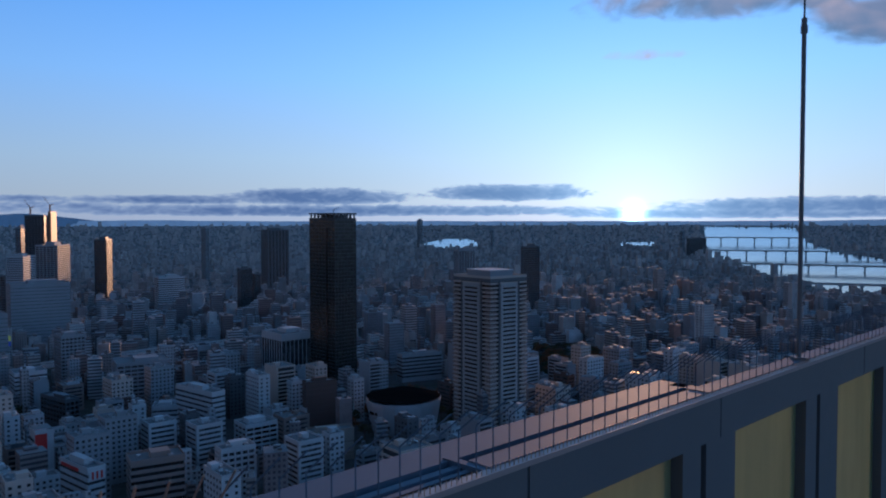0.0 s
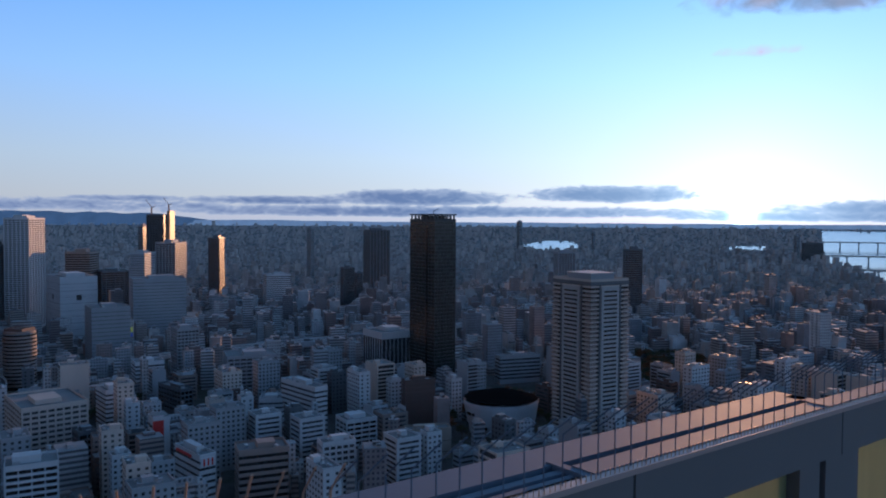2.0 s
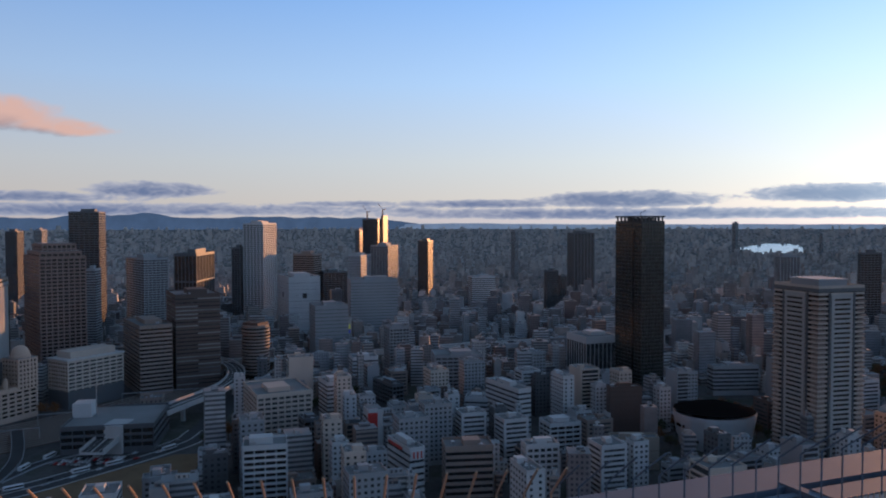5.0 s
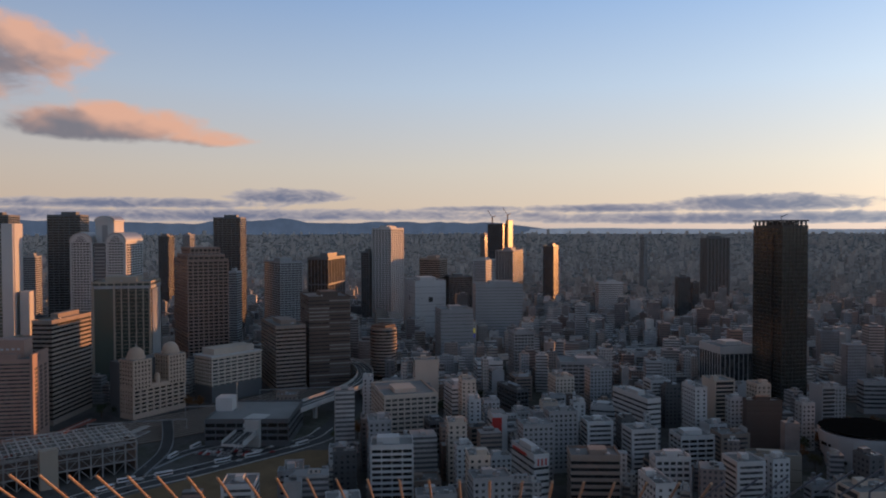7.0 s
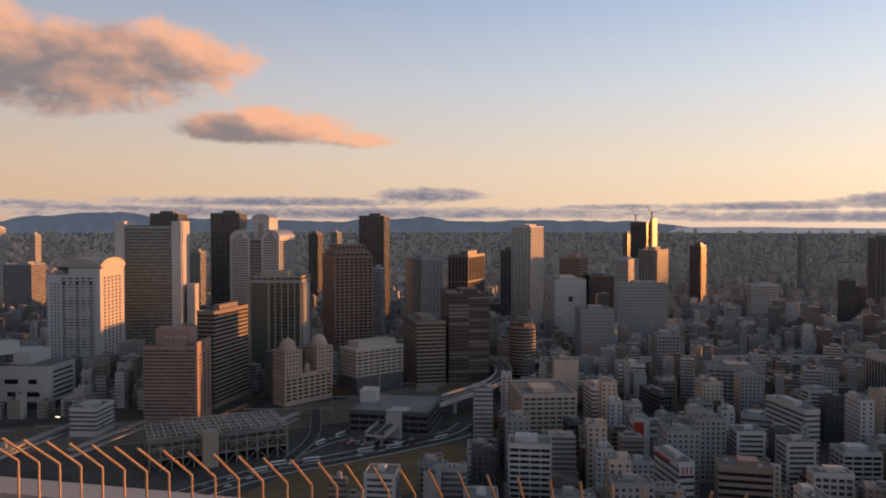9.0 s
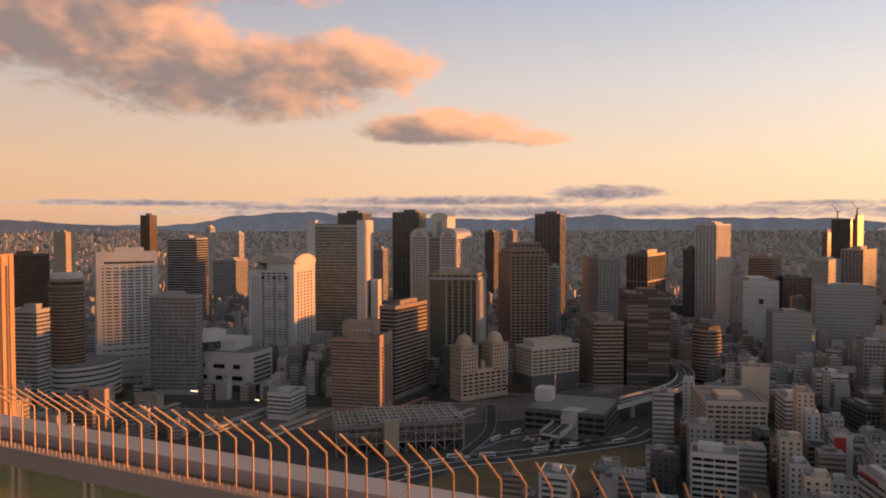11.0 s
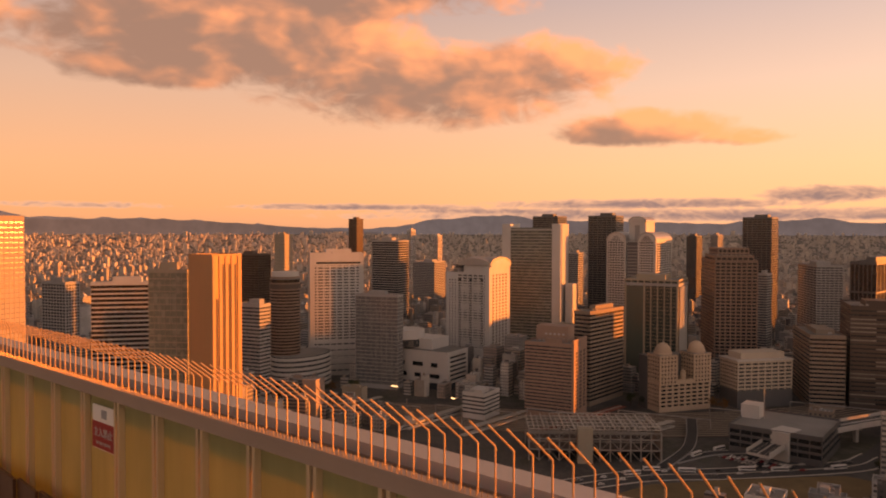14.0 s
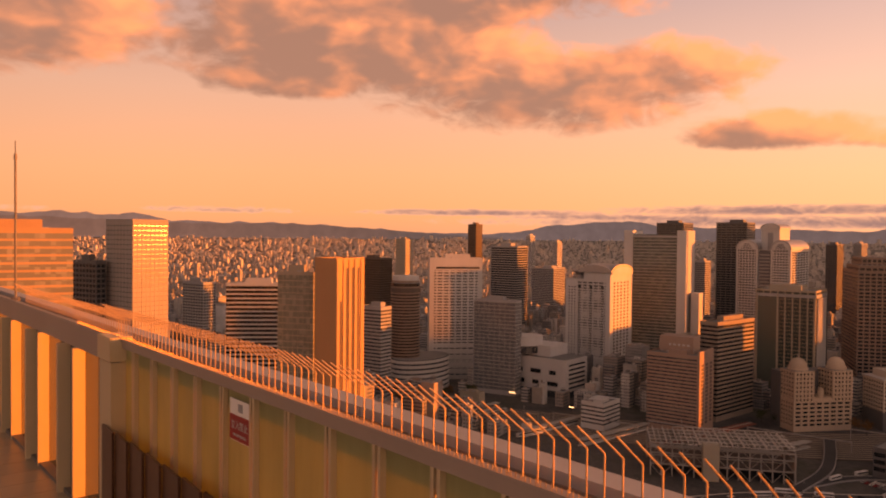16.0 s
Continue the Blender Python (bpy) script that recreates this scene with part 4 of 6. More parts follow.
block("crown_slab", cream_tower, WHITE, 0, 0, h + 3.4, sx * 0.66, sy * 0.66, 0.6)
block("crown_frame", cream_tower, DGREY, 0, 0, h - 4.5, sx + 0.6, sy + 0.6, 2.6)
# white crown of the office block beside the domed one
sx, sy, h = SIZES[topped_block.name]
block("crown_wall", topped_block, CREAM, 0, 0, h - 1.7, sx * 0.8, sy * 0.7, 8)
block("cornice", topped_block, WHITE, 0, 0, h - 1.2, sx + 2, sy + 2, 1.2)
block("lower_wall", topped_block, DGREY, 0, 0, 0, sx + 0.3, sy + 0.3, h * 0.36)
# domed building: two towers over an open middle with a stepped gable
sx, sy, h = SIZES[dome_house.name]
for side in (-1, 1):
    xx = side * sx * 0.33
    upper(dome_house, "domed", xx, 0, sx * 0.34, sy + 1.2, h - 1.6, h + 25)
    drum(dome_house, "dome_base", OCHRE, xx, -1, sx * 0.15, h + 24.5, h + 27, 20)
    dome(dome_house, OCHRE, xx, -1, sx * 0.135, h + 27)
    block("finial", dome_house, STEEL, xx, -1, h + 35, 0.5, 0.5, 4)
    block("gable_step", dome_house, OCHRE, side * sx * 0.1, 0, h - 1.6, sx * 0.14, sy * 0.9, 2.5)
drum(dome_house, "turret", OCHRE, 0, -sy * 0.3, 2.6, h - 2, h + 7, 16)
dome(dome_house, OCHRE, 0, -sy * 0.3, 2.5, h + 7, "turret_dome")
# dark backing added so the gap between the towers stays dark
block("rear_wall", dome_house, DGREY, 0, sy * 0.8, 0, sx * 1.02, sy * 0.7, h + 22)
# red and white signs
sx, sy, h = SIZES[signed_block.name]
block("sign_board", signed_block, WHITE, 0, -sy / 2 - 0.4, h - 7, sx * 0.9, 0.5, 5)
for k in (-0.25, 0.0, 0.25):
    block("sign_bar", signed_block, RED, k * sx, -sy / 2 - 0.7, h - 6.6, sx * 0.1, 0.4, 4)
block("roof_sign", signed_block, RED, -sx / 2 - 0.4, sy * 0.1, h - 3.5, 0.5, sy * 0.6, 1.6)
red_sign = thing("office_block", "narrow white block with a red vertical sign", "office block", -258.5, 482.0, 0, 40, "city buildings")
FOOTPRINTS.append((-258.5, 482.0, 14))
block("wall", red_sign, WHITE, 0, 0, 0, 11, 16, 40)
block("roof_slab", red_sign, ROOF, 0, 0, 40, 10, 15, 0.6)
block("sign_board", red_sign, RED, -2, -8.2, 24, 7, 0.6, 17)
block("sign_head", red_sign, WHITE, -2, -8.3, 38, 7, 0.8, 3)
for i in range(7):
    block("window_strip", red_sign, GLASS, -5.6, 0, 5 + i * 4.6, 0.4, 13, 1.8)
sx, sy, h = SIZES[opening_block.name]
block("dark_opening", opening_block, BLACK, 0, -sy / 2 - 0.05, h * 0.62, 7, 0.4, 8)
block("side_opening", opening_block, BLACK, -sx / 2 - 0.05, 0, h * 0.62, 0.4, 7, 8)
for i in range(14):
    block("panel_joint", opening_block, GREY, 0, 0, 6 + i * (h - 10) / 14, sx + 0.12, sy + 0.12, 0.35)
sx, sy, h = SIZES[white_tower.name]
block("crown_wall", white_tower, WHITE, 0, 0, h - 1.6, sx * 0.5, sy * 0.5, 5)
sx, sy, h = SIZES[glazed_block.name]
block("roof_box", glazed_block, WHITE, sx * 0.1, sy * 0.4, h - 1.6, 16, 14, 11)
antenna(glazed_block, 0, sy * 0.24, h - 1.6, 26, 0.4)

# round towers


def round_tower(name, label, x, y, r, h, wall, glass, storey, share):
    t = thing(name, label, name.replace("_", " "), x, y, 0, 0, "city buildings")
    FOOTPRINTS.append((x, y, r + 4))
    drum(t, "glazing", glass, 0, 0, r - 0.4, 0, h - 2)
    bm = bmesh.new()
    bmesh.ops.create_cone(bm, cap_ends=True, segments=40, radius1=r, radius2=r, depth=1.0, matrix=Matrix.Translation((0, 0, 0.5)))
    ring = part("floor_band", bm, wall, t)
    n = int((h - 6) / storey)
    for i in range(n):
        b = ring if i == 0 else new("floor_band", ring.data)
        b.parent = t
        b.location, b.scale = (0, 0, 4 + i * storey), (1, 1, storey * share)
    drum(t, "roof_slab", ROOF, 0, 0, r - 0.1, h - 3, h - 2)
    drum(t, "crown_ring", wall, 0, 0, r * 0.93, h - 3, h)
    drum(t, "plant_room", GREY, 0, 0, r * 0.5, h - 1, h + 3)
    return t


t = round_tower("hotel_tower", "round brown hotel tower with pale crown", -843.0, 110.0, 16.5, 121, BROWN, BROWNGLASS, 3.4, 0.5)
drum(t, "crown_glazing", WHITE, 0, 0, 15, 118, 126)
drum(t, "crown_band", DBROWN, 0, 0, 16.9, 108, 113)
t = round_tower("office_tower", "round banded office tower beside the expressway", -528.0, 705.0, 15.5, 59, TAUPE, DGLASS, 3.7, 0.52)
block("crown_wall", t, DBROWN, 0, 0, 57, 20, 20, 5)

# station podium, curved
t = thing("hotel_podium", "low curved white hotel podium", "hotel podium", -845.0, 128.0, 0, 130, "city buildings")
FOOTPRINTS.append((-845.0, 128.0, 45))
for i in range(7):
    drum(t, "floor_band", WHITE, 0, 0, 40, i * 5.2, i * 5.2 + 3.0, 48, 27)
drum(t, "glazing", GLASS, 0, 0, 39.2, 0, 35, 48, 26.2)
drum(t, "roof_slab", ROOF, 0, 0, 38, 34, 35.5, 48, 25)

# shopping centre with rounded corner drum
t = thing("shopping_centre", "white stepped shopping centre with rounded corner", "shopping centre", -800.0, 262.0, 0, 130, "city buildings")
FOOTPRINTS.append((-800.0, 262.0, 48))
block("wall", t, WHITE, 0, 0, 7, 44, 76, 34)
block("ground_glazing", t, GLASS, 0, 0, 0, 43, 75, 7.2)
for i in range(6):
    block("window_strip", t, DGLASS, -22.1, (i % 3 - 1) * 21, 12 + (i // 3) * 12, 0.5, 13 - (i % 2) * 5, 4.5)
    block("window_strip", t, DGLASS, 0, -38.1, 10 + i * 4.8, 34, 0.5, 1.8)
block("upper_wall", t, WHITE, 3, 8, 41, 36, 44, 12)
drum(t, "corner_drum", WHITE, -12, 20, 19, 52, 62, 40)
drum(t, "drum_glazing", GLASS, -12, 20, 18, 44, 52.2, 40)
block("stair_glazing", t, DGLASS, -22.3, 30, 2, 0.8, 13, 36)
for i in range(5):
    block("stair_fin", t, WHITE, -22.8, 25 + i * 2.6, 2, 0.6, 0.5, 36)
block("roof_slab", t, ROOF, 0, 0, 41, 42, 74, 0.4)

# concert hall: a white drum that widens upwards, with a sunken dark roof


def hall():
    t = thing("concert_hall", "white faceted hall with dark sunken roof", "concert hall", -33.0, 622.0, 0, 0, "city buildings")
    FOOTPRINTS.extend(((-33.0, 622.0, 38), (-30.0, 572.0, 24), (-48.0, 560.0, 20)))
    bm = bmesh.new()
    n = 18
    rings = []
    for r, z in ((26, 0), (28, 8), (31, 24), (31.2, 27), (29.5, 27), (29, 22)):
        rings.append([bm.verts.new((r * math.cos(i * math.tau / n), 0.9 * r * math.sin(i * math.tau / n),
                                    z + (1.2 * math.sin(i * math.tau / n + 0.6) if z > 20 else 0))) for i in range(n)])
    for a, b in zip(rings, rings[1:]):
        for i in range(n):
            bm.faces.new((a[i], a[(i + 1) % n], b[(i + 1) % n], b[i]))
    part("wall", bm, WHITE, t)
    bm = bmesh.new()
    bmesh.ops.create_cone(bm, cap_ends=True, segments=n, radius1=31.0, radius2=8, depth=6, matrix=Matrix.Translation((0, 0, 31.2)) @ Matrix.Diagonal((1, 0.9, 1, 1)))
    part("roof", bm, surface("matt_black_roof", (0.012, 0.011, 0.011), 1.0, spec=0.0, bump=0), t, "dark sunken roof")
    r = random.Random(3)
    for i in range(16):
        a = radians(190 + r.uniform(0, 150))
        z = r.choice((6, 11, 16))
        k = 26.6 + z * 0.18
        block("window", t, DGLASS, k * math.cos(a), 0.9 * k * math.sin(a), z, 2.2, 1.4, 2.2, math.degrees(a))


hall()

# ---- steel frame hall over the tracks ----
TRUSS = surface("pale_truss_steel", (0.52, 0.50, 0.47), 0.6, 0.1)
FRAME = surface("dull_frame_steel", (0.27, 0.26, 0.25), 0.7, 0.1)


def frame_hall():
    t = thing("steel_frame_hall", "open grey steel frame over the railway", "steel frame", -512.0, 300.0, 0, -22, "")
    FOOTPRINTS.append((-525.0, 303.0, 75))
    w, l, h = 44, 98, 21
    for k in range(14):
        for s in (-1, 1):
            block("column", t, FRAME, s * w / 2, (k / 13 - 0.5) * l, 0, 0.9, 0.9, h)
    for s in (-1, 0, 1):
        for z in (8, 16, h):
            block("beam", t, FRAME, s * w / 2, 0, z, 0.7, l, 0.9)
    for k in range(14):
        block("cross_beam", t, FRAME, 0, (k / 13 - 0.5) * l, h + 0.1, w, 0.6, 1.1)
    for k in range(13):
        for s in (-1, 1):
            for z in (0, 8, 16):
                bm = bmesh.new()
                y0, y1 = (k / 13 - 0.5) * l, ((k + 1) / 13 - 0.5) * l
                y0, y1 = (y0, y1) if (k + z) % 2 else (y1, y0)
                add_tube(bm, (s * w / 2, y0, z), (s * w / 2, y1, z + 8), 0.28, 4)
                part("brace", bm, FRAME, t)
    for k in range(5):
        bm = bmesh.new()
        x = (k / 4 - 0.5) * w * 0.9
        add_box(bm, x - 0.3, -l / 2, h + 2.0, x + 0.3, l / 2, h + 2.5)
        add_box(bm, x - 0.3, -l / 2 + 20, h + 4.6, x + 0.3, l / 2, h + 5.1)
        part("purlin", bm, TRUSS, t)
    for k in range(27):
        block("roof_truss", t, TRUSS, 0, (k / 26 - 0.5) * l, h + 2.6, w, 0.35, 0.5 + 1.4 * (k % 2))
    block("deck", t, DBROWN, 0, 0, 7.5, w - 1, l - 1, 0.5)
    block("stair_core", t, SAND, w / 2 + 3, -8, 0, 7, 11, 26, 0, "sand-coloured stair core")
    block("end_wall", t, TAUPE, 0, l / 2 + 0.6, 0, w * 0.8, 1.0, 22)


frame_hall()

# ---- expressway ----
CONCRETE = surface("pale_concrete", (0.50, 0.485, 0.46), 0.85, vary=0.35)
ASPHALT = surface("asphalt", (0.055, 0.056, 0.058), 0.9, vary=0.4)


def smooth_line(points, n):
    """Points along a Catmull-Rom curve through the given ones."""
    p = [Vector(q) for q in points]
    p = [2 * p[0] - p[1]] + p + [2 * p[-1] - p[-2]]
    out = []
    for i in range(1, len(p) - 2):
        for k in range(n):
            t = k / n
            a, b, c, d = p[i - 1:i + 3]
            out.append(0.5 * (2 * b + (c - a) * t + (2 * a - 5 * b + 4 * c - d) * t * t + (3 * b - a - 3 * c + d) * t ** 3))
    out.append(p[-2])
    return out


def strip_mesh(line, profile):
    """Sweeps a closed profile of (across, up) along a line."""
    bm = bmesh.new()
    rows = []
    for i, p in enumerate(line):
        d = (line[min(i + 1, len(line) - 1)] - line[max(i - 1, 0)])
        d.z = 0
        side = Vector((d.y, -d.x, 0)).normalized()
        rows.append([bm.verts.new(p + side * u + Vector((0, 0, v))) for u, v in profile])
    m = len(profile)
    for a, b in zip(rows, rows[1:]):
        for k in range(m):
            bm.faces.new((a[k], a[(k + 1) % m], b[(k + 1) % m], b[k]))
    bm.faces.new(rows[0])
    bm.faces.new(rows[-1][::-1])
    bmesh.ops.recalc_face_normals(bm, faces=bm.faces[:])
    return bm


def rect(u0, v0, u1, v1):
    return ((u0, v0), (u1, v0), (u1, v1), (u0, v1))


def expressway(label, points, width, piers):
    t = thing("expressway", label, "expressway", kind="structure")
    line = smooth_line(points, 8)
    deck = part("deck", strip_mesh(line, rect(-width / 2, -2.0, width / 2, 0)), CONCRETE, t)
    lanes = part("carriageway", strip_mesh(line, rect(-width / 2 + 0.8, 0, width / 2 - 0.8, 0.12)), ASPHALT, deck, "grey asphalt carriageway")
    for off in (-width / 4, width / 4):
        part("lane_line", strip_mesh(line, rect(off - 0.12, 0.12, off + 0.12, 0.135)), WHITE, t)
    for s in (-1, 1):
        part("side_wall", strip_mesh(line, rect(s * width / 2 - 0.25, -2.2, s * width / 2 + 0.25, 2.3)), CONCRETE, deck)
    part("median", strip_mesh(line, rect(-0.25, 0.1, 0.25, 0.9)), CONCRETE, deck)
    for i in piers:
        p = line[i]
        g = max(0.0, p.z - 2.1)
        block("pier", t, CONCRETE, p.x, p.y, 0, 3.0, 3.0, g)
        block("pier_head", t, CONCRETE, p.x, p.y, g - 1.6, 7, 7, 1.7, 30)
    for i in range(2, len(line), 4):
        p = line[i]
        FOOTPRINTS.append((p.x, p.y, width / 2 + 9))
    return t


expressway("curving elevated expressway of pale concrete", [(-440, 396, 10), (-458, 440, 13), (-466, 505, 15.5), (-472, 560, 16), (-486, 608, 16), (-516, 655, 16), (-556, 688, 16), (-610, 712, 16), (-690, 745, 16)], 17, (10, 18, 26, 34, 42, 50, 58))
expressway("straight elevated expressway crossing the town", [(-620, 640, 15), (-531, 733, 15), (-454, 803, 15), (-384, 880, 15), (-250, 1010, 15), (-80, 1180, 15)], 18, range(2, 40, 5))
t = thing("expressway_portal", "blank concrete portal block of the expressway", "portal", -452.0, 432.0, 0, 20)
block("wall", t, CONCRETE, 0, 0, 0, 15, 20, 21)
block("wall_cap", t, WHITE, 0, 0, 21, 15.4, 20.4, 0.6)

# surface roads, field and railway
road = thing("road", "wide surface road beside the railway yard", "road", kind="structure")
part("carriageway", strip_mesh(smooth_line([(-445, 200, 0.02), (-452, 298, 0.02), (-436, 365, 0.02), (-420, 459, 0.02), (-430, 500, 0.02), (-455, 550, 0.02), (-478, 600, 0.02), (-470, 680, 0.02)], 6), rect(-11, -0.2, 11, 0.14)), ASPHALT, road)
for off in (-11.6, 11.6):
    part("kerb", strip_mesh(smooth_line([(-445, 200, 0.02), (-452, 298, 0.02), (-436, 365, 0.02), (-420, 459, 0.02), (-430, 500, 0.02)], 6), rect(off - 0.5, -0.2, off + 0.5, 0.3)), CONCRETE, road)
part("median", strip_mesh(smooth_line([(-445, 200, 0.02), (-452, 298, 0.02), (-436, 365, 0.02), (-420, 459, 0.02), (-430, 500, 0.02)], 6), rect(-0.5, 0.1, 0.5, 0.4)), CONCRETE, road)
ramp_road = thing("access_road", "curving access road with pale kerbs", "road", kind="structure")
for k, pts in enumerate((((-462, 330, 0.4), (-490, 372, 1.5), (-520, 400, 3), (-560, 430, 5)), ((-470, 345, 0.3), (-478, 385, 0.4), (-470, 420, 0.4), (-450, 440, 0.4)))):
    part("carriageway", strip_mesh(smooth_line(list(pts), 8), rect(-4, -0.5, 4, 0.2)), ASPHALT, ramp_road)
    for s in (-4.3, 4.3):
        part("kerb", strip_mesh(smooth_line(list(pts), 8), rect(s - 0.3, -0.5, s + 0.3, 0.7)), GREY, ramp_road)
FIELD = surface("dry_grass", (0.15, 0.105, 0.055), 0.95, vary=0.7, grain=0.5, wear=0.06)
bm = bmesh.new()
vs = [bm.verts.new((x, y, 0.35 + 0.2 * math.sin(x + y))) for x, y in ((-434, 300), (-424, 365), (-404, 440), (-384, 452), (-362, 410), (-345, 340), (-372, 262), (-420, 250))]
bm.faces.new(vs[::-1])
bmesh.ops.recalc_face_normals(bm, faces=bm.faces[:])
tagged(part("field", bm, FIELD, None), "empty plot of dry brown grass", "field", kind="structure")
RAIL = surface("rail_steel", (0.33, 0.29, 0.26), 0.55, 0.2)
BALLAST = surface("railway_ballast", (0.085, 0.066, 0.052), 0.95, vary=0.5)
tracks = thing("railway_tracks", "many parallel railway tracks on brown ballast", "railway", kind="structure")
TRACK_LINE = [(-900, -80, 0.05), (-780, 60, 0.05), (-690, 180, 0.05), (-615, 300, 0.05), (-560, 420, 0.05), (-540, 560, 0.05), (-560, 700, 0.05)]
part("ballast", strip_mesh(smooth_line(TRACK_LINE, 8), rect(-42, -0.2, 42, 0.1)), BALLAST, tracks)
for k in range(14):
    off = -38 + k * 5.8
    part("track", strip_mesh(smooth_line(TRACK_LINE, 8), rect(off - 0.8, 0.1, off + 0.8, 0.28)), RAIL, tracks)
for k in range(9):
    p = smooth_line(TRACK_LINE, 8)[6 + k * 5]
    ob = thing("catenary_portal", "steel portal carrying wires over the tracks", "portal", p.x, p.y, 0, 50 - k, "catenary portals")
    for s in (-1, 1):
        block("mast", ob, STEEL, s * 40, 0, 0, 0.6, 0.6, 9)
    block("truss", ob, STEEL, 0, 0, 8.2, 80, 0.5, 0.9)
platform = thing("platform_roof", "long rust-red platform roof", "platform roof", -585.0, 330.0, 0, 25)
for k in range(9):
    block("post", platform, STEEL, 0, -64 + k * 16, 0, 0.5, 0.5, 6)
block("roof", platform, surface("rust_red_roof", (0.22, 0.075, 0.055), 0.8, vary=0.4), 0, 0, 6, 9, 140, 0.6)
block("roof_ridge", platform, STEEL, 0, 0, 6.6, 1.2, 138, 0.5)
GREYROOF = surface("grey_platform_roof", (0.34, 0.33, 0.31), 0.8, vary=0.4)
for px, py, rz, l in ((-655, 235, 32, 120), (-610, 262, 29, 90), (-700, 145, 36, 110), (-545, 375, 20, 70), (-740, 120, 38, 80)):
    roof = thing("platform_roof", "long grey platform roof beside the tracks", "platform roof", px, py, 0, rz, "platform roofs")
    for k in range(7):
        block("post", roof, STEEL, 0, (k / 6 - 0.5) * l * 0.94, 0, 0.4, 0.4, 5)
    block("roof", roof, GREYROOF, 0, 0, 5, 7, l, 0.5)
    block("platform", roof, CONCRETE, 0, 0, 0, 5.5, l, 1.1)
for k in range(26):
    q = smooth_line(TRACK_LINE, 8)[4 + k]
    if k % 2 == 0:
        post = thing("yard_lamp", "tall steel lamp post in the railway yard", "lamp post", q.x + 46 - (k % 4) * 23, q.y - 12, 0, 50 + k, "yard lamps")
        block("mast", post, STEEL, 0, 0, 0, 0.45, 0.45, 15)
        block("lamp_arm", post, STEEL, 0, 1.2, 14.6, 0.3, 3.0, 0.3)
        block("lamp_head", post, WHITE, 0, 2.6, 14.3, 0.7, 1.4, 0.35)
TRAIN = surface("train_body", (0.5, 0.5, 0.49), 0.4, 0.3)
for n, (px, py, rz) in enumerate(((-640, 212, 31), (-560, 300, 26), (-690, 160, 36))):
    tr = thing("train", "pale commuter train standing on the tracks", "train", px, py, 0, rz, "trains")
    for k in range(4):
        block("carriage", tr, TRAIN, 0, (k - 1.5) * 20.5, 0.9, 2.9, 19.8, 2.9)
        block("window_strip", tr, DGLASS, 0, (k - 1.5) * 20.5, 2.2, 3.0, 18, 0.9)
        block("carriage_roof", tr, GREY, 0, (k - 1.5) * 20.5, 3.8, 2.5, 19.4, 0.25)
        for q in (-6.5, 6.5):
            block("bogie", tr, BLACK, 0, (k - 1.5) * 20.5 + q, 0.28, 2.4, 3.2, 0.65)

# buses and cars
BODY = {"white": surface("white_car_paint", (0.7, 0.7, 0.7), 0.35), "grey": surface("silver_car_paint", (0.35, 0.36, 0.37), 0.3, 0.5),
        "dark": surface("black_car_paint", (0.03, 0.03, 0.035), 0.3), "red": surface("red_car_paint", (0.35, 0.03, 0.03), 0.35)}


def bus():
    t = thing("bus", "white coach on the wide road", "bus", group="buses")
    bm = bmesh.new()
    add_box(bm, -1.25, -6, 0.5, 1.25, 6, 3.3)
    bmesh.ops.bevel(bm, geom=bm.edges[:], offset=0.2, segments=2, affect="EDGES")
    part("body", bm, BODY["white"], t)
    block("window_strip", t, DGLASS, 0, 0, 1.7, 2.54, 11, 0.95)
    block("windscreen", t, DGLASS, 0, 5.9, 1.3, 2.2, 0.3, 1.5)
    for x in (-1.1, 1.1):
        for y in (-3.8, 3.9):
            bm = bmesh.new()
            bmesh.ops.create_cone(bm, cap_ends=True, segments=14, radius1=0.5, radius2=0.5, depth=0.3, matrix=Matrix.Translation((x, y, 0.5)) @ Matrix.Rotation(radians(90), 4, "Y"))
            wheel = part("wheel", bm, BLACK, t)
            hub = bmesh.new()
            bmesh.ops.create_cone(hub, cap_ends=True, segments=10, radius1=0.25, radius2=0.25, depth=0.34, matrix=Matrix.Translation((x, y, 0.5)) @ Matrix.Rotation(radians(90), 4, "Y"))
            part("hub", hub, STEEL, wheel)
    return t


def car(colour):
    t = thing("car", {"white": "white", "grey": "silver", "dark": "black", "red": "red"}[colour] + " saloon car on the asphalt", "car", group="cars")
    bm = bmesh.new()
    add_box(bm, -0.88, -2.2, 0.3, 0.88, 2.2, 0.85)
    add_box(bm, -0.78, -1.5, 0.85, 0.78, 1.0, 1.45)
    for v in bm.verts:
        if v.co.z > 1.4:
            v.co.x *= 0.82
            v.co.y *= 0.78
    part("body", bm, BODY[colour], t)
    block("side_glass", t, DGLASS, 0, -0.25, 0.92, 1.5, 2.2, 0.36)
    for x in (-0.8, 0.8):
        for y in (-1.35, 1.35):
            bm = bmesh.new()
            bmesh.ops.create_cone(bm, cap_ends=True, segments=12, radius1=0.33, radius2=0.33, depth=0.2, matrix=Matrix.Translation((x, y, 0.33)) @ Matrix.Rotation(radians(90), 4, "Y"))
            part("wheel", bm, BLACK, t)
    return t


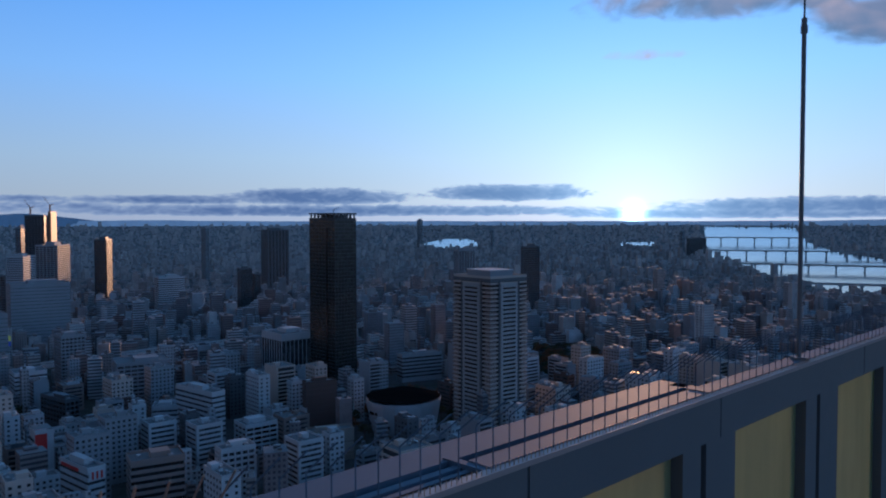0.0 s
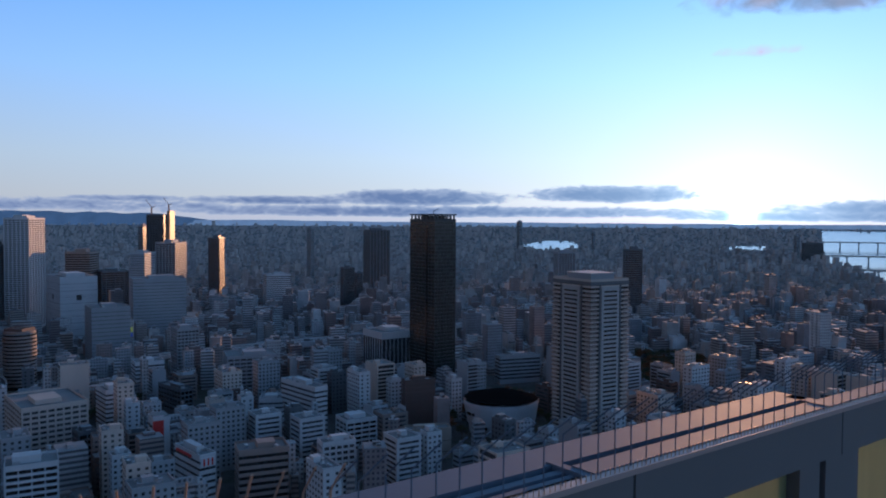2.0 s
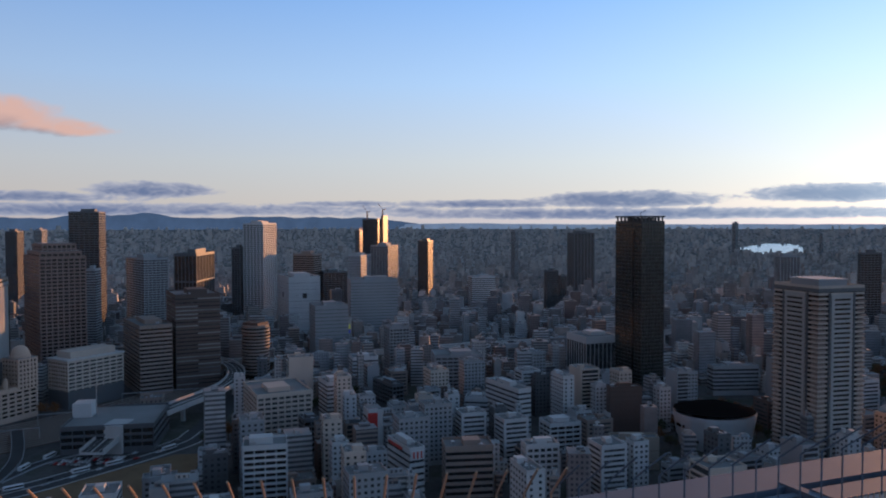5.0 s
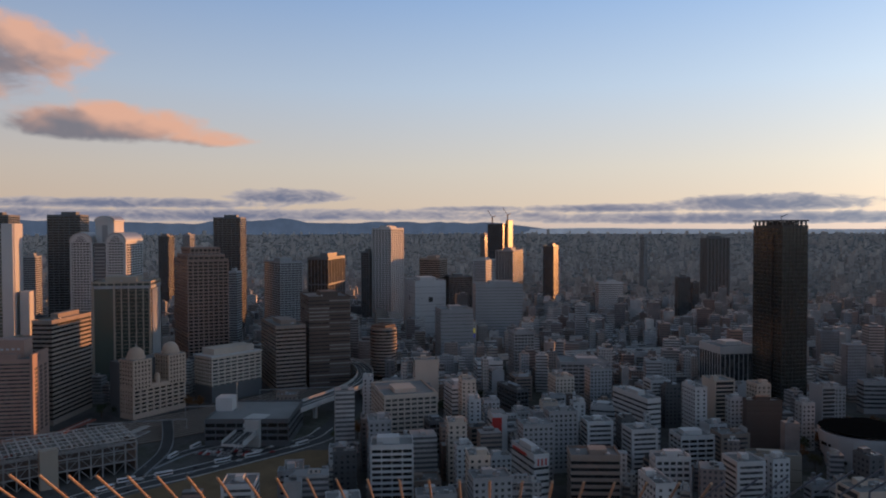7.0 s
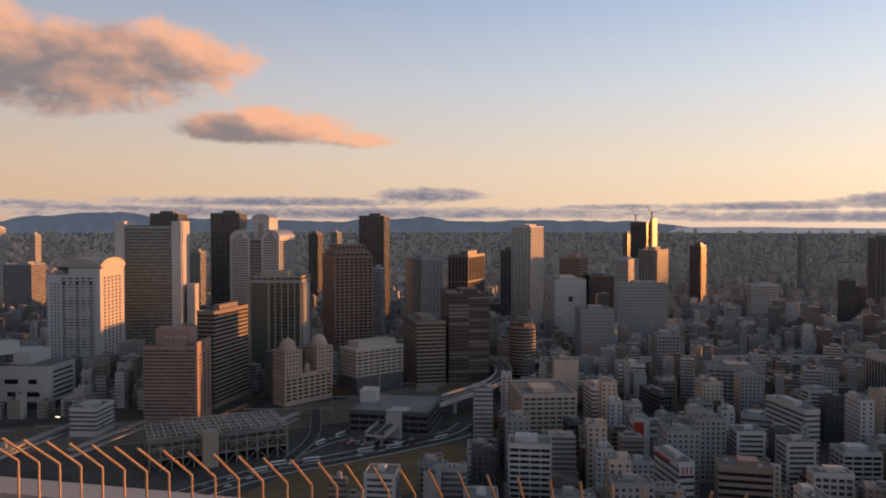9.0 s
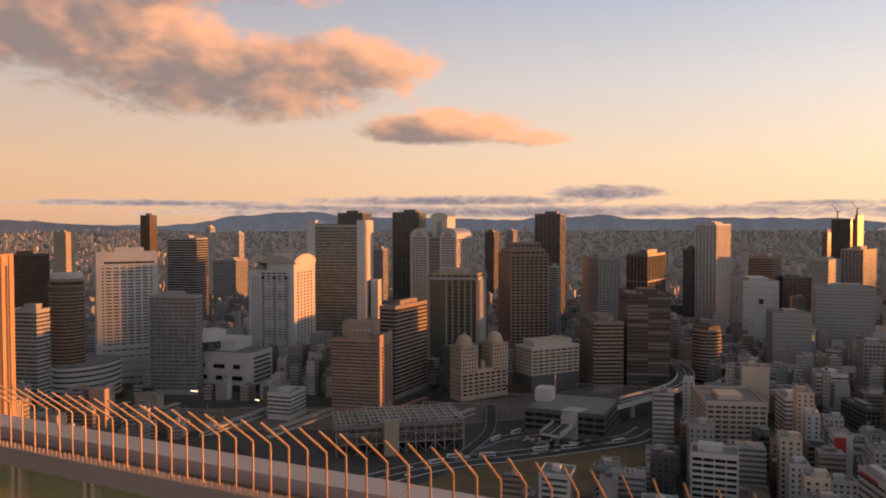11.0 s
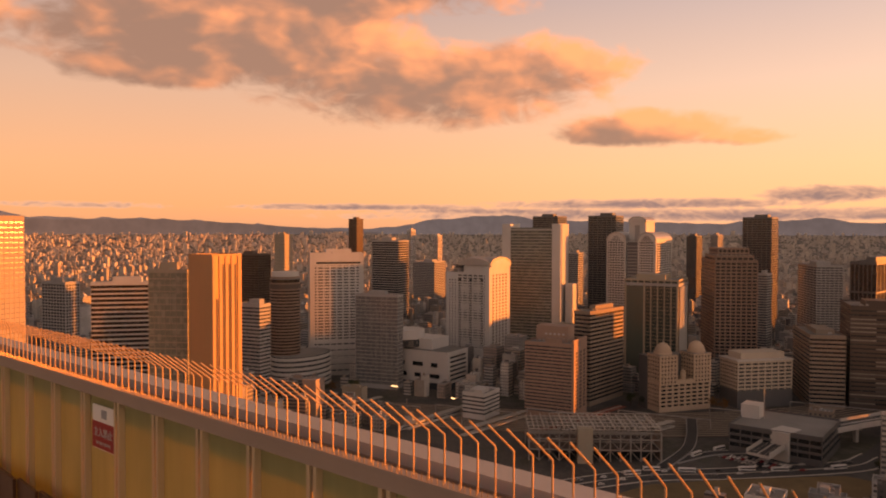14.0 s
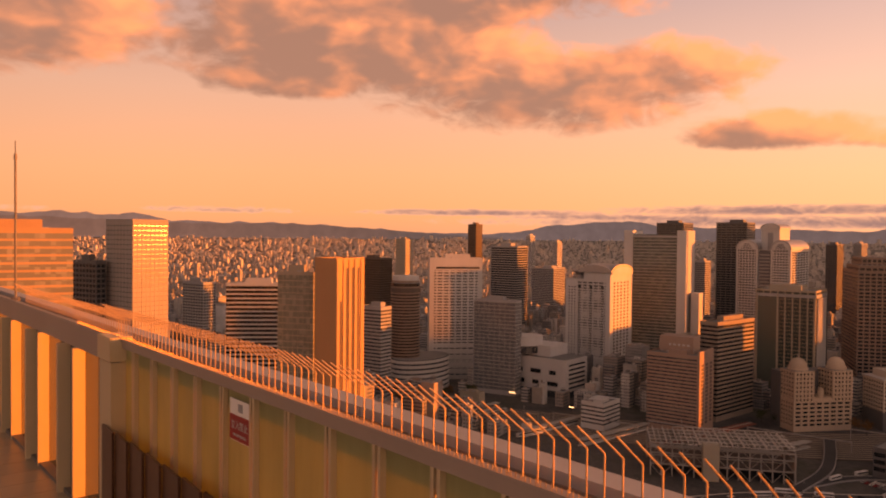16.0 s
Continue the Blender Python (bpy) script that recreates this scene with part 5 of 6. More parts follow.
first = bus()
first.matrix_world = pose(-458, 318, 0.16, 0, 0, -22)
for x, y, rz in ((-447, 340, -25), (-455, 300, -8), (-436, 383, -20), (-427, 404, -18), (-417, 448, -8), (-478, 372, 20), (-484, 398, 14)):
    copy_thing(first, pose(x, y, 0.16, 0, 0, rz))
kinds = {k: car(k) for k in BODY}
r = random.Random(11)
spots = []
for k in range(44):
    spots.append((-470 + (k % 11) * 3.1 + (k // 11) * 3.0, 388 + (k // 11) * 7.5 + (k % 11) * 0.9, 16 + 180 * (k % 2), 0.02))
for k in range(26):
    y = 240 + k * 9.5
    x = -450 + (y - 300) * 0.19 if y > 300 else -452
    spots.append((x + r.choice((-8, -4.5, 4.5, 8)), y, -10 + r.uniform(-3, 3), 0.18))
used = set()
for x, y, rz, z in spots:
    k = r.choice(("white", "white", "grey", "dark", "grey", "red"))
    if k not in used:
        used.add(k)
        kinds[k].matrix_world = pose(x, y, z, 0, 0, rz)
    else:
        copy_thing(kinds[k], pose(x, y, z, 0, 0, rz))
for k in kinds:
    if k not in used:
        kinds[k].matrix_world = pose(-455, 250, 0.18)

# ---- river, bay and bridges ----


def water(name, label, points, lift=1.2):
    bm = bmesh.new()
    bm.faces.new([bm.verts.new((x, y, 0)) for x, y in points])
    bmesh.ops.triangulate(bm, faces=bm.faces[:])
    for _ in range(3):
        bmesh.ops.subdivide_edges(bm, edges=bm.edges[:], cuts=1, use_grid_fill=True)
    for v in bm.verts:
        v.co.z = ground_height(math.hypot(v.co.x, v.co.y)) + lift
    bmesh.ops.recalc_face_normals(bm, faces=bm.faces[:])
    for f in bm.faces:
        if f.normal.z < 0:
            f.normal_flip()
    tagged(part(name, bm, WATER, None), label, "water", kind="structure")


RIVER = [(928, 1790), (985, 2110), (1040, 2600), (1090, 3074), (1290, 3720), (1560, 4520), (2000, 4300), (1720, 3560), (1640, 3130), (1660, 2750), (1900, 2500), (1500, 1500), (1250, 1000), (1050, 1050)]
BAY = [(-112, 3800), (-11, 3546), (166, 3652), (175, 3900), (153, 4032), (18, 4060)]
BAY_TWO = [(826, 3612), (993, 3583), (1060, 3780), (836, 3782)]
water("water_river", "wide pale river running to the bay", RIVER)
water("water_bay", "bright inlet of the bay", BAY)
water("water_dock", "small dock basin reflecting the sun", BAY_TWO)


def bridge(label, x0, y0, x1, y1, z, spans, width=14):
    a, b = Vector((x0, y0, 0)), Vector((x1, y1, 0))
    d = b - a
    t = thing("bridge", label, "bridge", (x0 + x1) / 2, (y0 + y1) / 2, 0, math.degrees(math.atan2(-d.x, d.y)), "river bridges")
    l = d.length
    block("deck", t, CONCRETE, 0, 0, z, width, l, 3.5)
    for s in (-1, 1):
        block("side_rail", t, STEEL, s * width / 2, 0, z + 3.4, 0.6, l, 2.0)
    for k in range(spans + 1):
        block("pier", t, CONCRETE, 0, (k / spans - 0.5) * l * 0.98, z - 45, width * 0.8, 5, 45.2)
        block("pier_head", t, CONCRETE, 0, (k / spans - 0.5) * l * 0.98, z - 3, width, 9, 3.1)


bridge("low concrete road bridge over the river", 880, 1885, 1500, 1640, 12, 14)
bridge("concrete railway bridge over the river", 985, 2620, 1800, 2200, 20, 11)
bridge("far road bridge over the river", 1080, 3100, 1720, 2900, ground_height(3290) + 22, 9)
bridge("distant girder bridge by the river mouth", 1270, 3690, 1780, 3520, ground_height(3900) + 24, 7)

# lit shop fronts and a rooftop advertisement


def glowing(name, colour, strength):
    m = bpy.data.materials.new(name)
    m.use_nodes = True
    b = m.node_tree.nodes["Principled BSDF"]
    b.inputs["Base Color"].default_value = (*colour, 1)
    b.inputs["Emission Color"].default_value = (*colour, 1)
    b.inputs["Emission Strength"].default_value = strength
    return m


SHOPLIGHT = glowing("shop_light", (1.0, 0.85, 0.6), 1.6)
NEON = glowing("neon_yellow", (0.6, 0.62, 0.1), 0.12)
BLUELIGHT = glowing("blue_light", (0.1, 0.12, 0.5), 0.1)
for x, y, rz, l in ((-793, 212, 40, 9), (-775, 216, 40, 8), (-742, 352, 130, 6), (-762, 330, 130, 5), (-700, 255, 30, 5)):
    t = thing("shop_light_box", "glowing white light strip on a shop front", "light", x, y, 0, rz, "shop lights")
    block("light_strip", t, SHOPLIGHT, 0, 0, 5, l, 0.4, 1.0)
    block("bracket", t, DGREY, 0, 0, 0, 0.5, 0.5, 5)
t = thing("roof_sign", "yellow and blue rooftop sign panel", "sign", -505.0, 870.0, 0, 35)
block("frame", t, STEEL, 0, 0, 0, 6, 1.5, 38)
block("sign_panel", t, NEON, 0, -0.9, 34, 9, 0.5, 6)
block("sign_panel", t, BLUELIGHT, 0, -0.9, 28, 9, 0.5, 5)

# ---- the roof edge under the camera ----
KNEE = Vector((-0.84, 2.92, 0))
LIP = EYE - 1.26
DECK = EYE - 3.7
METAL = surface("grey_painted_metal", (0.15, 0.138, 0.13), 0.5, 0.2, vary=0.12, grain=9, wear=0.6, bump=0.05)
# west coping, kerb and rods: dark bluish copy, backlight put into the colour
COPING = surface("backlit_coping_metal", (0.105, 0.13, 0.17), 0.7, 0.0, vary=0.18, grain=14, wear=1.2, bump=0.05)
# pinkish lip; on the east fascia its warmth is orange light painted in
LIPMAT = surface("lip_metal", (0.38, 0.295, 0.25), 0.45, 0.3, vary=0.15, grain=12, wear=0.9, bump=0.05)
# rods with the low sun's orange put into the colour
RODMAT = surface("sunlit_rod_metal", (0.52, 0.36, 0.24), 0.42, 0.55, vary=0.15, grain=20, bump=0.0)
# east kerb: pale copy of the west kerb, sunlight put into the colour
KERBMAT = surface("sunlit_kerb_metal", (0.50, 0.45, 0.43), 0.5, 0.1, vary=0.18, grain=12, wear=0.9, bump=0.05)
DARKGAP = surface("dark_gutter", (0.06, 0.06, 0.065), 0.8, vary=0.3, grain=5)
# tile colour warmed: the orange light reflected on the deck is put in
TILE = surface("deck_tile", (0.38, 0.28, 0.19), 0.36, vary=0.3, grain=6, wear=0.8)
# sunlit copy of METAL: gold light on fins, mullions and post in the colour
SUNLITFIN = surface("sunlit_fin_metal", (0.60, 0.46, 0.30), 0.4, 0.3, vary=0.12, grain=8)
BRONZE = surface("bronze_plate", (0.14, 0.07, 0.045), 0.38, 0.5, vary=0.3, grain=6)


def frosted(name, colour, through, rough=0.35):
    """Frosted glass that lets the low sun glow through it."""
    m = bpy.data.materials.new(name)
    m.use_nodes = True
    w = Net(m.node_tree)
    b = w.tree.nodes["Principled BSDF"]
    at = w.node("ShaderNodeNewGeometry").outputs["Position"]
    streak = w.noise(w.vec("MULTIPLY", at, (1.0, 1.0, 0.12)), 5.0, 5, 0.65)
    cloudy = w.noise(at, 1.3, 4)
    k = w.maths("ADD", 0.62, w.maths("ADD", w.maths("MULTIPLY", streak, 0.45), w.maths("MULTIPLY", cloudy, 0.35)))
    c = w.node("ShaderNodeVectorMath", operation="SCALE")
    c.inputs[0].default_value = colour
    w.put(c.inputs["Scale"], k)
    w.put(b.inputs["Base Color"], c.outputs[0])
    b.inputs["Roughness"].default_value = rough
    tr = w.node("ShaderNodeBsdfTranslucent")
    w.put(tr.inputs["Color"], c.outputs[0])
    mix = w.node("ShaderNodeMixShader")
    mix.inputs[0].default_value = through
    w.put(mix.inputs[1], b.outputs[0])
    w.put(mix.inputs[2], tr.outputs[0])
    w.put(w.tree.nodes["Material Output"].inputs[0], mix.outputs[0])
    return m


FROST = frosted("frosted_olive_glass", (0.43, 0.405, 0.20), 0.42)


CLEAR_OLIVE = frosted("olive_glass", (0.13, 0.11, 0.06), 0.0, 0.1)
FROST_BRIGHT = frosted("frosted_yellow_glass", (0.44, 0.45, 0.25), 0.58)


class Wall:
    """A straight stretch of roof edge: along, out and up from the knee."""

    def __init__(self, dx, dy, ox, oy):
        self.along, self.out = Vector((dx, dy, 0)).normalized(), Vector((ox, oy, 0)).normalized()
        self.m = Matrix.Translation(KNEE) @ Matrix(((self.along.x, self.out.x, 0, 0), (self.along.y, self.out.y, 0, 0), (0, 0, 1, 0), (0, 0, 0, 1)))

    def boxes(self, name, material, parent, *dims, label=""):
        bm = bmesh.new()
        for s0, s1, o0, o1, z0, z1 in dims:
            add_box(bm, s0, o0, z0, s1, o1, z1, self.m)
        bmesh.ops.recalc_face_normals(bm, faces=bm.faces[:])
        return part(name, bm, material, parent, label)

    def at(self, s, o, z):
        return self.m @ Vector((s, o, z))


RIGHT = Wall(0.716, 0.698, -0.698, 0.716)
LEFT = Wall(-0.869, -0.4955, -0.4955, 0.869)


def glazed_module(wall, parent, s, width=1.4, post=0.8, fascia=0.33):
    """One bay: a frosted pane and a pair of metal posts with a dark slot between them."""
    z0, z1 = DECK + 0.05, LIP - fascia
    wall.boxes("glass_pane", FROST_BRIGHT, parent, (s, s + width, 0.09, 0.105, z0, z1 + 0.02))
    wall.boxes("post", METAL, parent, (s + width, s + width + post * 0.32, 0.0, 0.16, DECK, z1))
    wall.boxes("post", METAL, parent, (s + width + post * 0.42, s + width + post, 0.0, 0.16, DECK, z1))
    wall.boxes("slot", DARKGAP, parent, (s + width + post * 0.3, s + width + post * 0.44, 0.06, 0.15, DECK, z1))


def roof_edge():
    t = thing("wall_parapet_west", "grey metal parapet with frosted glass bays", "parapet", kind="structure")
    w = RIGHT
    w.boxes("fascia", METAL, t, (1.81, 14.0, 0.0, 0.12, LIP - 0.33, LIP - 0.02))
    w.boxes("fascia", METAL, t, (-0.05, 1.795, 0.004, 0.12, LIP - 2.5, LIP - 0.02))
    w.boxes("joint", DARKGAP, t, (1.793, 1.812, 0.006, 0.1, LIP - 2.5, LIP - 0.03))
    w.boxes("joint", DARKGAP, t, (4.0, 4.012, -0.002, 0.1, LIP - 0.33, LIP - 0.03))
    w.boxes("joint", DARKGAP, t, (7.2, 7.212, -0.002, 0.1, LIP - 0.33, LIP - 0.03))
    w.boxes("lip", LIPMAT, t, (-0.02, 14.0, -0.015, 0.05, LIP - 0.03, LIP))
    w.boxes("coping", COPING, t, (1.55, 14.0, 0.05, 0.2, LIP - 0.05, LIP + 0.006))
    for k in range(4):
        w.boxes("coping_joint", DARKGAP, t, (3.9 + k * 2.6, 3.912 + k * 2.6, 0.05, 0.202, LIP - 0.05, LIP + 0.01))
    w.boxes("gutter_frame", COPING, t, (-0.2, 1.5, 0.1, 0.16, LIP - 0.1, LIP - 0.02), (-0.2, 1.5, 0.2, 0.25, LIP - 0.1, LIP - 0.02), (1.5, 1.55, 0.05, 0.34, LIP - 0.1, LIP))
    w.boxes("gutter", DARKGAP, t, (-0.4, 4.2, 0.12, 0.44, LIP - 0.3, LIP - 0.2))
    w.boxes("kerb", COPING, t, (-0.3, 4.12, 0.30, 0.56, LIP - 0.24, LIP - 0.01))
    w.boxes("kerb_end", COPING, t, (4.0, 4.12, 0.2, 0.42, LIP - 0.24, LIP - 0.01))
    for k in range(6):
        glazed_module(w, t, 2.05 + k * 2.2)
    w.boxes("sill", METAL, t, (1.8, 14.0, -0.05, 0.16, DECK - 0.1, DECK + 0.05))

    t = thing("wall_parapet_east", "frosted glass parapet with slim mullions coloured sunlit gold", "parapet", kind="structure")
    w = LEFT
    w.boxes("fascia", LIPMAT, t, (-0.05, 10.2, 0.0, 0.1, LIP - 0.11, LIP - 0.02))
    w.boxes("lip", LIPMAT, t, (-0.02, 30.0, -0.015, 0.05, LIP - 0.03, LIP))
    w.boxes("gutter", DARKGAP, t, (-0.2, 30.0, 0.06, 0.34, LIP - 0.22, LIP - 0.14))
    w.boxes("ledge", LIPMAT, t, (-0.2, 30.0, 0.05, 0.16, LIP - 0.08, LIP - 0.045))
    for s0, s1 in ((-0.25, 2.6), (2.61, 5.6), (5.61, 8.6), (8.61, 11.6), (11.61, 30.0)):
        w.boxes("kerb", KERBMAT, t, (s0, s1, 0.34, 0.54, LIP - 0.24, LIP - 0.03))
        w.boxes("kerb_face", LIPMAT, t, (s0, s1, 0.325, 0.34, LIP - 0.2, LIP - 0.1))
    s = 0.1
    while s < 9.9:
        e = min(s + 0.6, 10.2)
        w.boxes("glass_pane", FROST, t, (s + 0.03, e - 0.03, 0.05, 0.065, DECK, LIP - 0.1))
        w.boxes("mullion", SUNLITFIN, t, (e - 0.045, e - 0.015, 0.0, 0.05, DECK, LIP - 0.11))
        w.boxes("mullion", SUNLITFIN, t, (e + 0.015, e + 0.045, 0.0, 0.05, DECK, LIP - 0.11))
        s += 0.6
    w.boxes("corner_post", SUNLITFIN, t, (10.1, 10.55, -0.12, 0.1, DECK, LIP - 0.28), (10.08, 10.57, -0.14, 0.12, LIP - 0.26, LIP + 0.02))
    w.boxes("fascia", LIPMAT, t, (10.56, 30.0, -0.02, 0.12, LIP - 0.33, LIP - 0.03))
    for k in range(10):
        s = 10.6 + k * 2.05
        z1 = LIP - 0.33
        pane = w.boxes("glass_pane", CLEAR_OLIVE, t, (s, s + 2.03, 0.09, 0.105, DECK + 0.05, z1 + 0.02))
        pane.visible_shadow = False
        for q, o0, o1 in ((1.35, -0.075, 0.085), (1.9, -0.14, 0.03)):
            w.boxes("fin", SUNLITFIN, t, (s + q, s + q + 0.06, o0, o1, DECK, z1))
        w.boxes("slot", DARKGAP, t, (s + 1.42, s + 1.88, 0.035, 0.075, DECK, z1))
    w.boxes("sill", METAL, t, (10.6, 30.0, -0.06, 0.16, DECK - 0.1, DECK + 0.06))
    for k in range(8):
        # folded sheets, each lapped over the next
        bm = bmesh.new()
        s = 6.3 + k * 0.5
        add_box(bm, s, -0.2, DECK, s + 0.5, -0.17, EYE - 2.28, LEFT.m)
        for v in bm.verts:
            u = (LEFT.m.inverted() @ v.co).x - s
            v.co += LEFT.out * (0.035 * u / 0.5)
        part("skirting_plate", bm, BRONZE, t, "brown folded sheet metal plate")
    sign = thing("warning_sign", "white board with red no-entry notice on the parapet", "sign")
    board = w.boxes("board", surface("sign_white", (0.75, 0.72, 0.68), 0.5, vary=0.05), sign, (6.72, 7.14, 0.012, 0.02, EYE - 1.80, EYE - 1.44))
    w.boxes("notice", RED, board, (6.73, 7.13, 0.004, 0.012, EYE - 1.79, EYE - 1.575))
    w.boxes("emblem", GREY, board, (6.89, 6.97, 0.006, 0.012, EYE - 1.54, EYE - 1.47), label="small grey emblem")
    for body, size, z in (("立入禁止", 0.082, EYE - 1.685), ("DO NOT ENTER", 0.034, EYE - 1.755)):
        c = bpy.data.curves.new("lettering", "FONT")
        c.body, c.size, c.align_x, c.extrude = body, size, "CENTER", 0.001
        c.materials.append(WHITE)
        ob = new("lettering", c)
        ob.parent = board
        x_axis, up = -LEFT.along, Vector((0, 0, 1))
        back = x_axis.cross(up)
        ob.matrix_world = Matrix.Translation(LEFT.at(6.93, 0.0, z)) @ Matrix((x_axis, up, back)).transposed().to_4x4()

    # rods that lean in over the walkway, each with a straight foot
    fence = thing("rod_fence", "row of thin bent metal rods along the roof edge", "fence")
    for w, s0, s1, step in ((LEFT, -0.05, 24.0, 0.105), (RIGHT, 0.06, 12.5, 0.125)):
        bm = bmesh.new()
        base = Vector((0, 0, 0))
        foot, bend, tip = base, Vector((0, 0, 0.25)), Vector((0, 0, 0.41)) - w.out * 0.2
        thick = 0.0048 if w is LEFT else 0.0038
        add_tube(bm, foot, bend, thick)
        add_tube(bm, bend, tip, thick)
        me = bpy.data.meshes.new("rod")
        bm.to_mesh(me)
        bm.free()
        # same rods: sunlit colour on the east wall, backlit dark on the west
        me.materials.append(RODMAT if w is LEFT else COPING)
        s, k = s0, 0
        while s < s1 and k < 150:
            ob = new("rod", me)
            ob.parent = fence
            ob.location = w.at(s, 0.035, LIP - 0.005) if s < 10.4 else w.at(s, 0.2, LIP - 0.1)
            ob.rotation_euler = (0, 0, radians(random.uniform(-1.5, 1.5)))
            s += step if s < 13 else step * 1.25
            k += 1
    pins = thing("pin_strip", "strip of short metal pins on the parapet lip", "bird spikes", kind="stuff")
    bm = bmesh.new()
    for w, s1 in ((LEFT, 12.0), (RIGHT, 8.0)):
        s = 0.0
        while s < s1:
            p = w.at(s, -0.002, LIP)
            add_tube(bm, p, p + Vector((0, 0, 0.035)), 0.0025, 4)
            s += 0.035
    part("pins", bm, RODMAT, pins)

    def air_rod(w, s, h):
        rod = thing("lightning_rod", "tall thin lightning rod on the parapet", "lightning rod", *w.at(s, 0.1, LIP))
        bm = bmesh.new()
        add_tube(bm, (0, 0, -0.05), (0, 0, h * 0.88), 0.02, 12)
        pole = part("pole", bm, METAL, rod)
        bm = bmesh.new()
        add_tube(bm, (0, 0, h * 0.88), (0, 0, h * 0.9), 0.03, 12)
        add_tube(bm, (0, 0, h * 0.885), (0, 0, h * 0.92), 0.024, 12)
        part("collar", bm, METAL, pole)
        bm = bmesh.new()
        add_tube(bm, (0, 0, h * 0.9), (0, 0, h), 0.009, 8)
        part("tip", bm, METAL, pole)
        bm = bmesh.new()
        add_box(bm, -0.06, -0.06, -0.05, 0.06, 0.06, 0.03)
        part("foot_plate", bm, METAL, rod)

    air_rod(RIGHT, 5.73, 3.3)
    air_rod(LEFT, 16.6, 2.9)

    # the building below and its deck, closed behind the camera
    corners = [RIGHT.at(14.0, 0.02, 0), KNEE.copy(), LEFT.at(30.0, 0.02, 0), LEFT.at(30.0, 0.02, 0) + Vector((22, -34, 0)), RIGHT.at(14.0, 0.02, 0) + Vector((22, -34, 0))]
    bm = bmesh.new()
    top = [bm.verts.new((c.x, c.y, DECK - 0.08)) for c in corners]
    low = [bm.verts.new((c.x, c.y, 0)) for c in corners]
    bm.faces.new(top)
    bm.faces.new(low[::-1])
    for i in range(5):
        bm.faces.new((top[i], low[i], low[(i + 1) % 5], top[(i + 1) % 5]))
    bmesh.ops.recalc_face_normals(bm, faces=bm.faces[:])
    tagged(part("building_below", bm, GREY, None), "high building whose roof deck carries the camera", "building", kind="structure")
    deck = thing("floor_deck", "roof deck of brown-grey stone tiles with sunset warmth in the colour", "floor", kind="structure")
    bm = bmesh.new()
    add_box(bm, 0, -1.15, DECK - 0.07, 0.58, 0.0, DECK)
    me = bpy.data.meshes.new("tile")
    bm.to_mesh(me)
    bm.free()
    me.materials.append(TILE)
    for i in range(26):
        for j in range(5):
            ob = new("tile", me)
            ob.parent = deck
            ob.matrix_world = LEFT.m @ Matrix.Translation((5.0 + i * 0.59, -0.06 - j * 1.16, 0))


roof_edge()

# ---- blocks of the near town ----
KEEP_CLEAR = [[(-930, -90), (-700, 110), (-600, 250), (-530, 420), (-500, 560), (-520, 700), (-600, 720), (-640, 560), (-650, 420), (-720, 260), (-880, 60)],
              [(-520, -40), (-640, 120), (-590, 330), (-520, 440), (-480, 610), (-400, 480), (-355, 430), (-330, 340), (-320, 60)],
              [(-60, 690), (40, 700), (60, 780), (-60, 790)], [(95, 800), (190, 790), (200, 960), (110, 1000)],
              RIVER, BAY, BAY_TWO]


def free_spot(x, y, r):
    d = math.hypot(x, y)
    if d < 330:
        return False
    for poly in KEEP_CLEAR:
        inside = False
        for (x0, y0), (x1, y1) in zip(poly, poly[1:] + poly[:1]):
            if (y0 > y) != (y1 > y) and x < (x1 - x0) * (y - y0) / (y1 - y0) + x0:
                inside = not inside
        if inside:
            return False
    for fx, fy, fr in FOOTPRINTS:
        if (x - fx) ** 2 + (y - fy) ** 2 < (r * 0.72 + fr) ** 2:
            return False
    return True


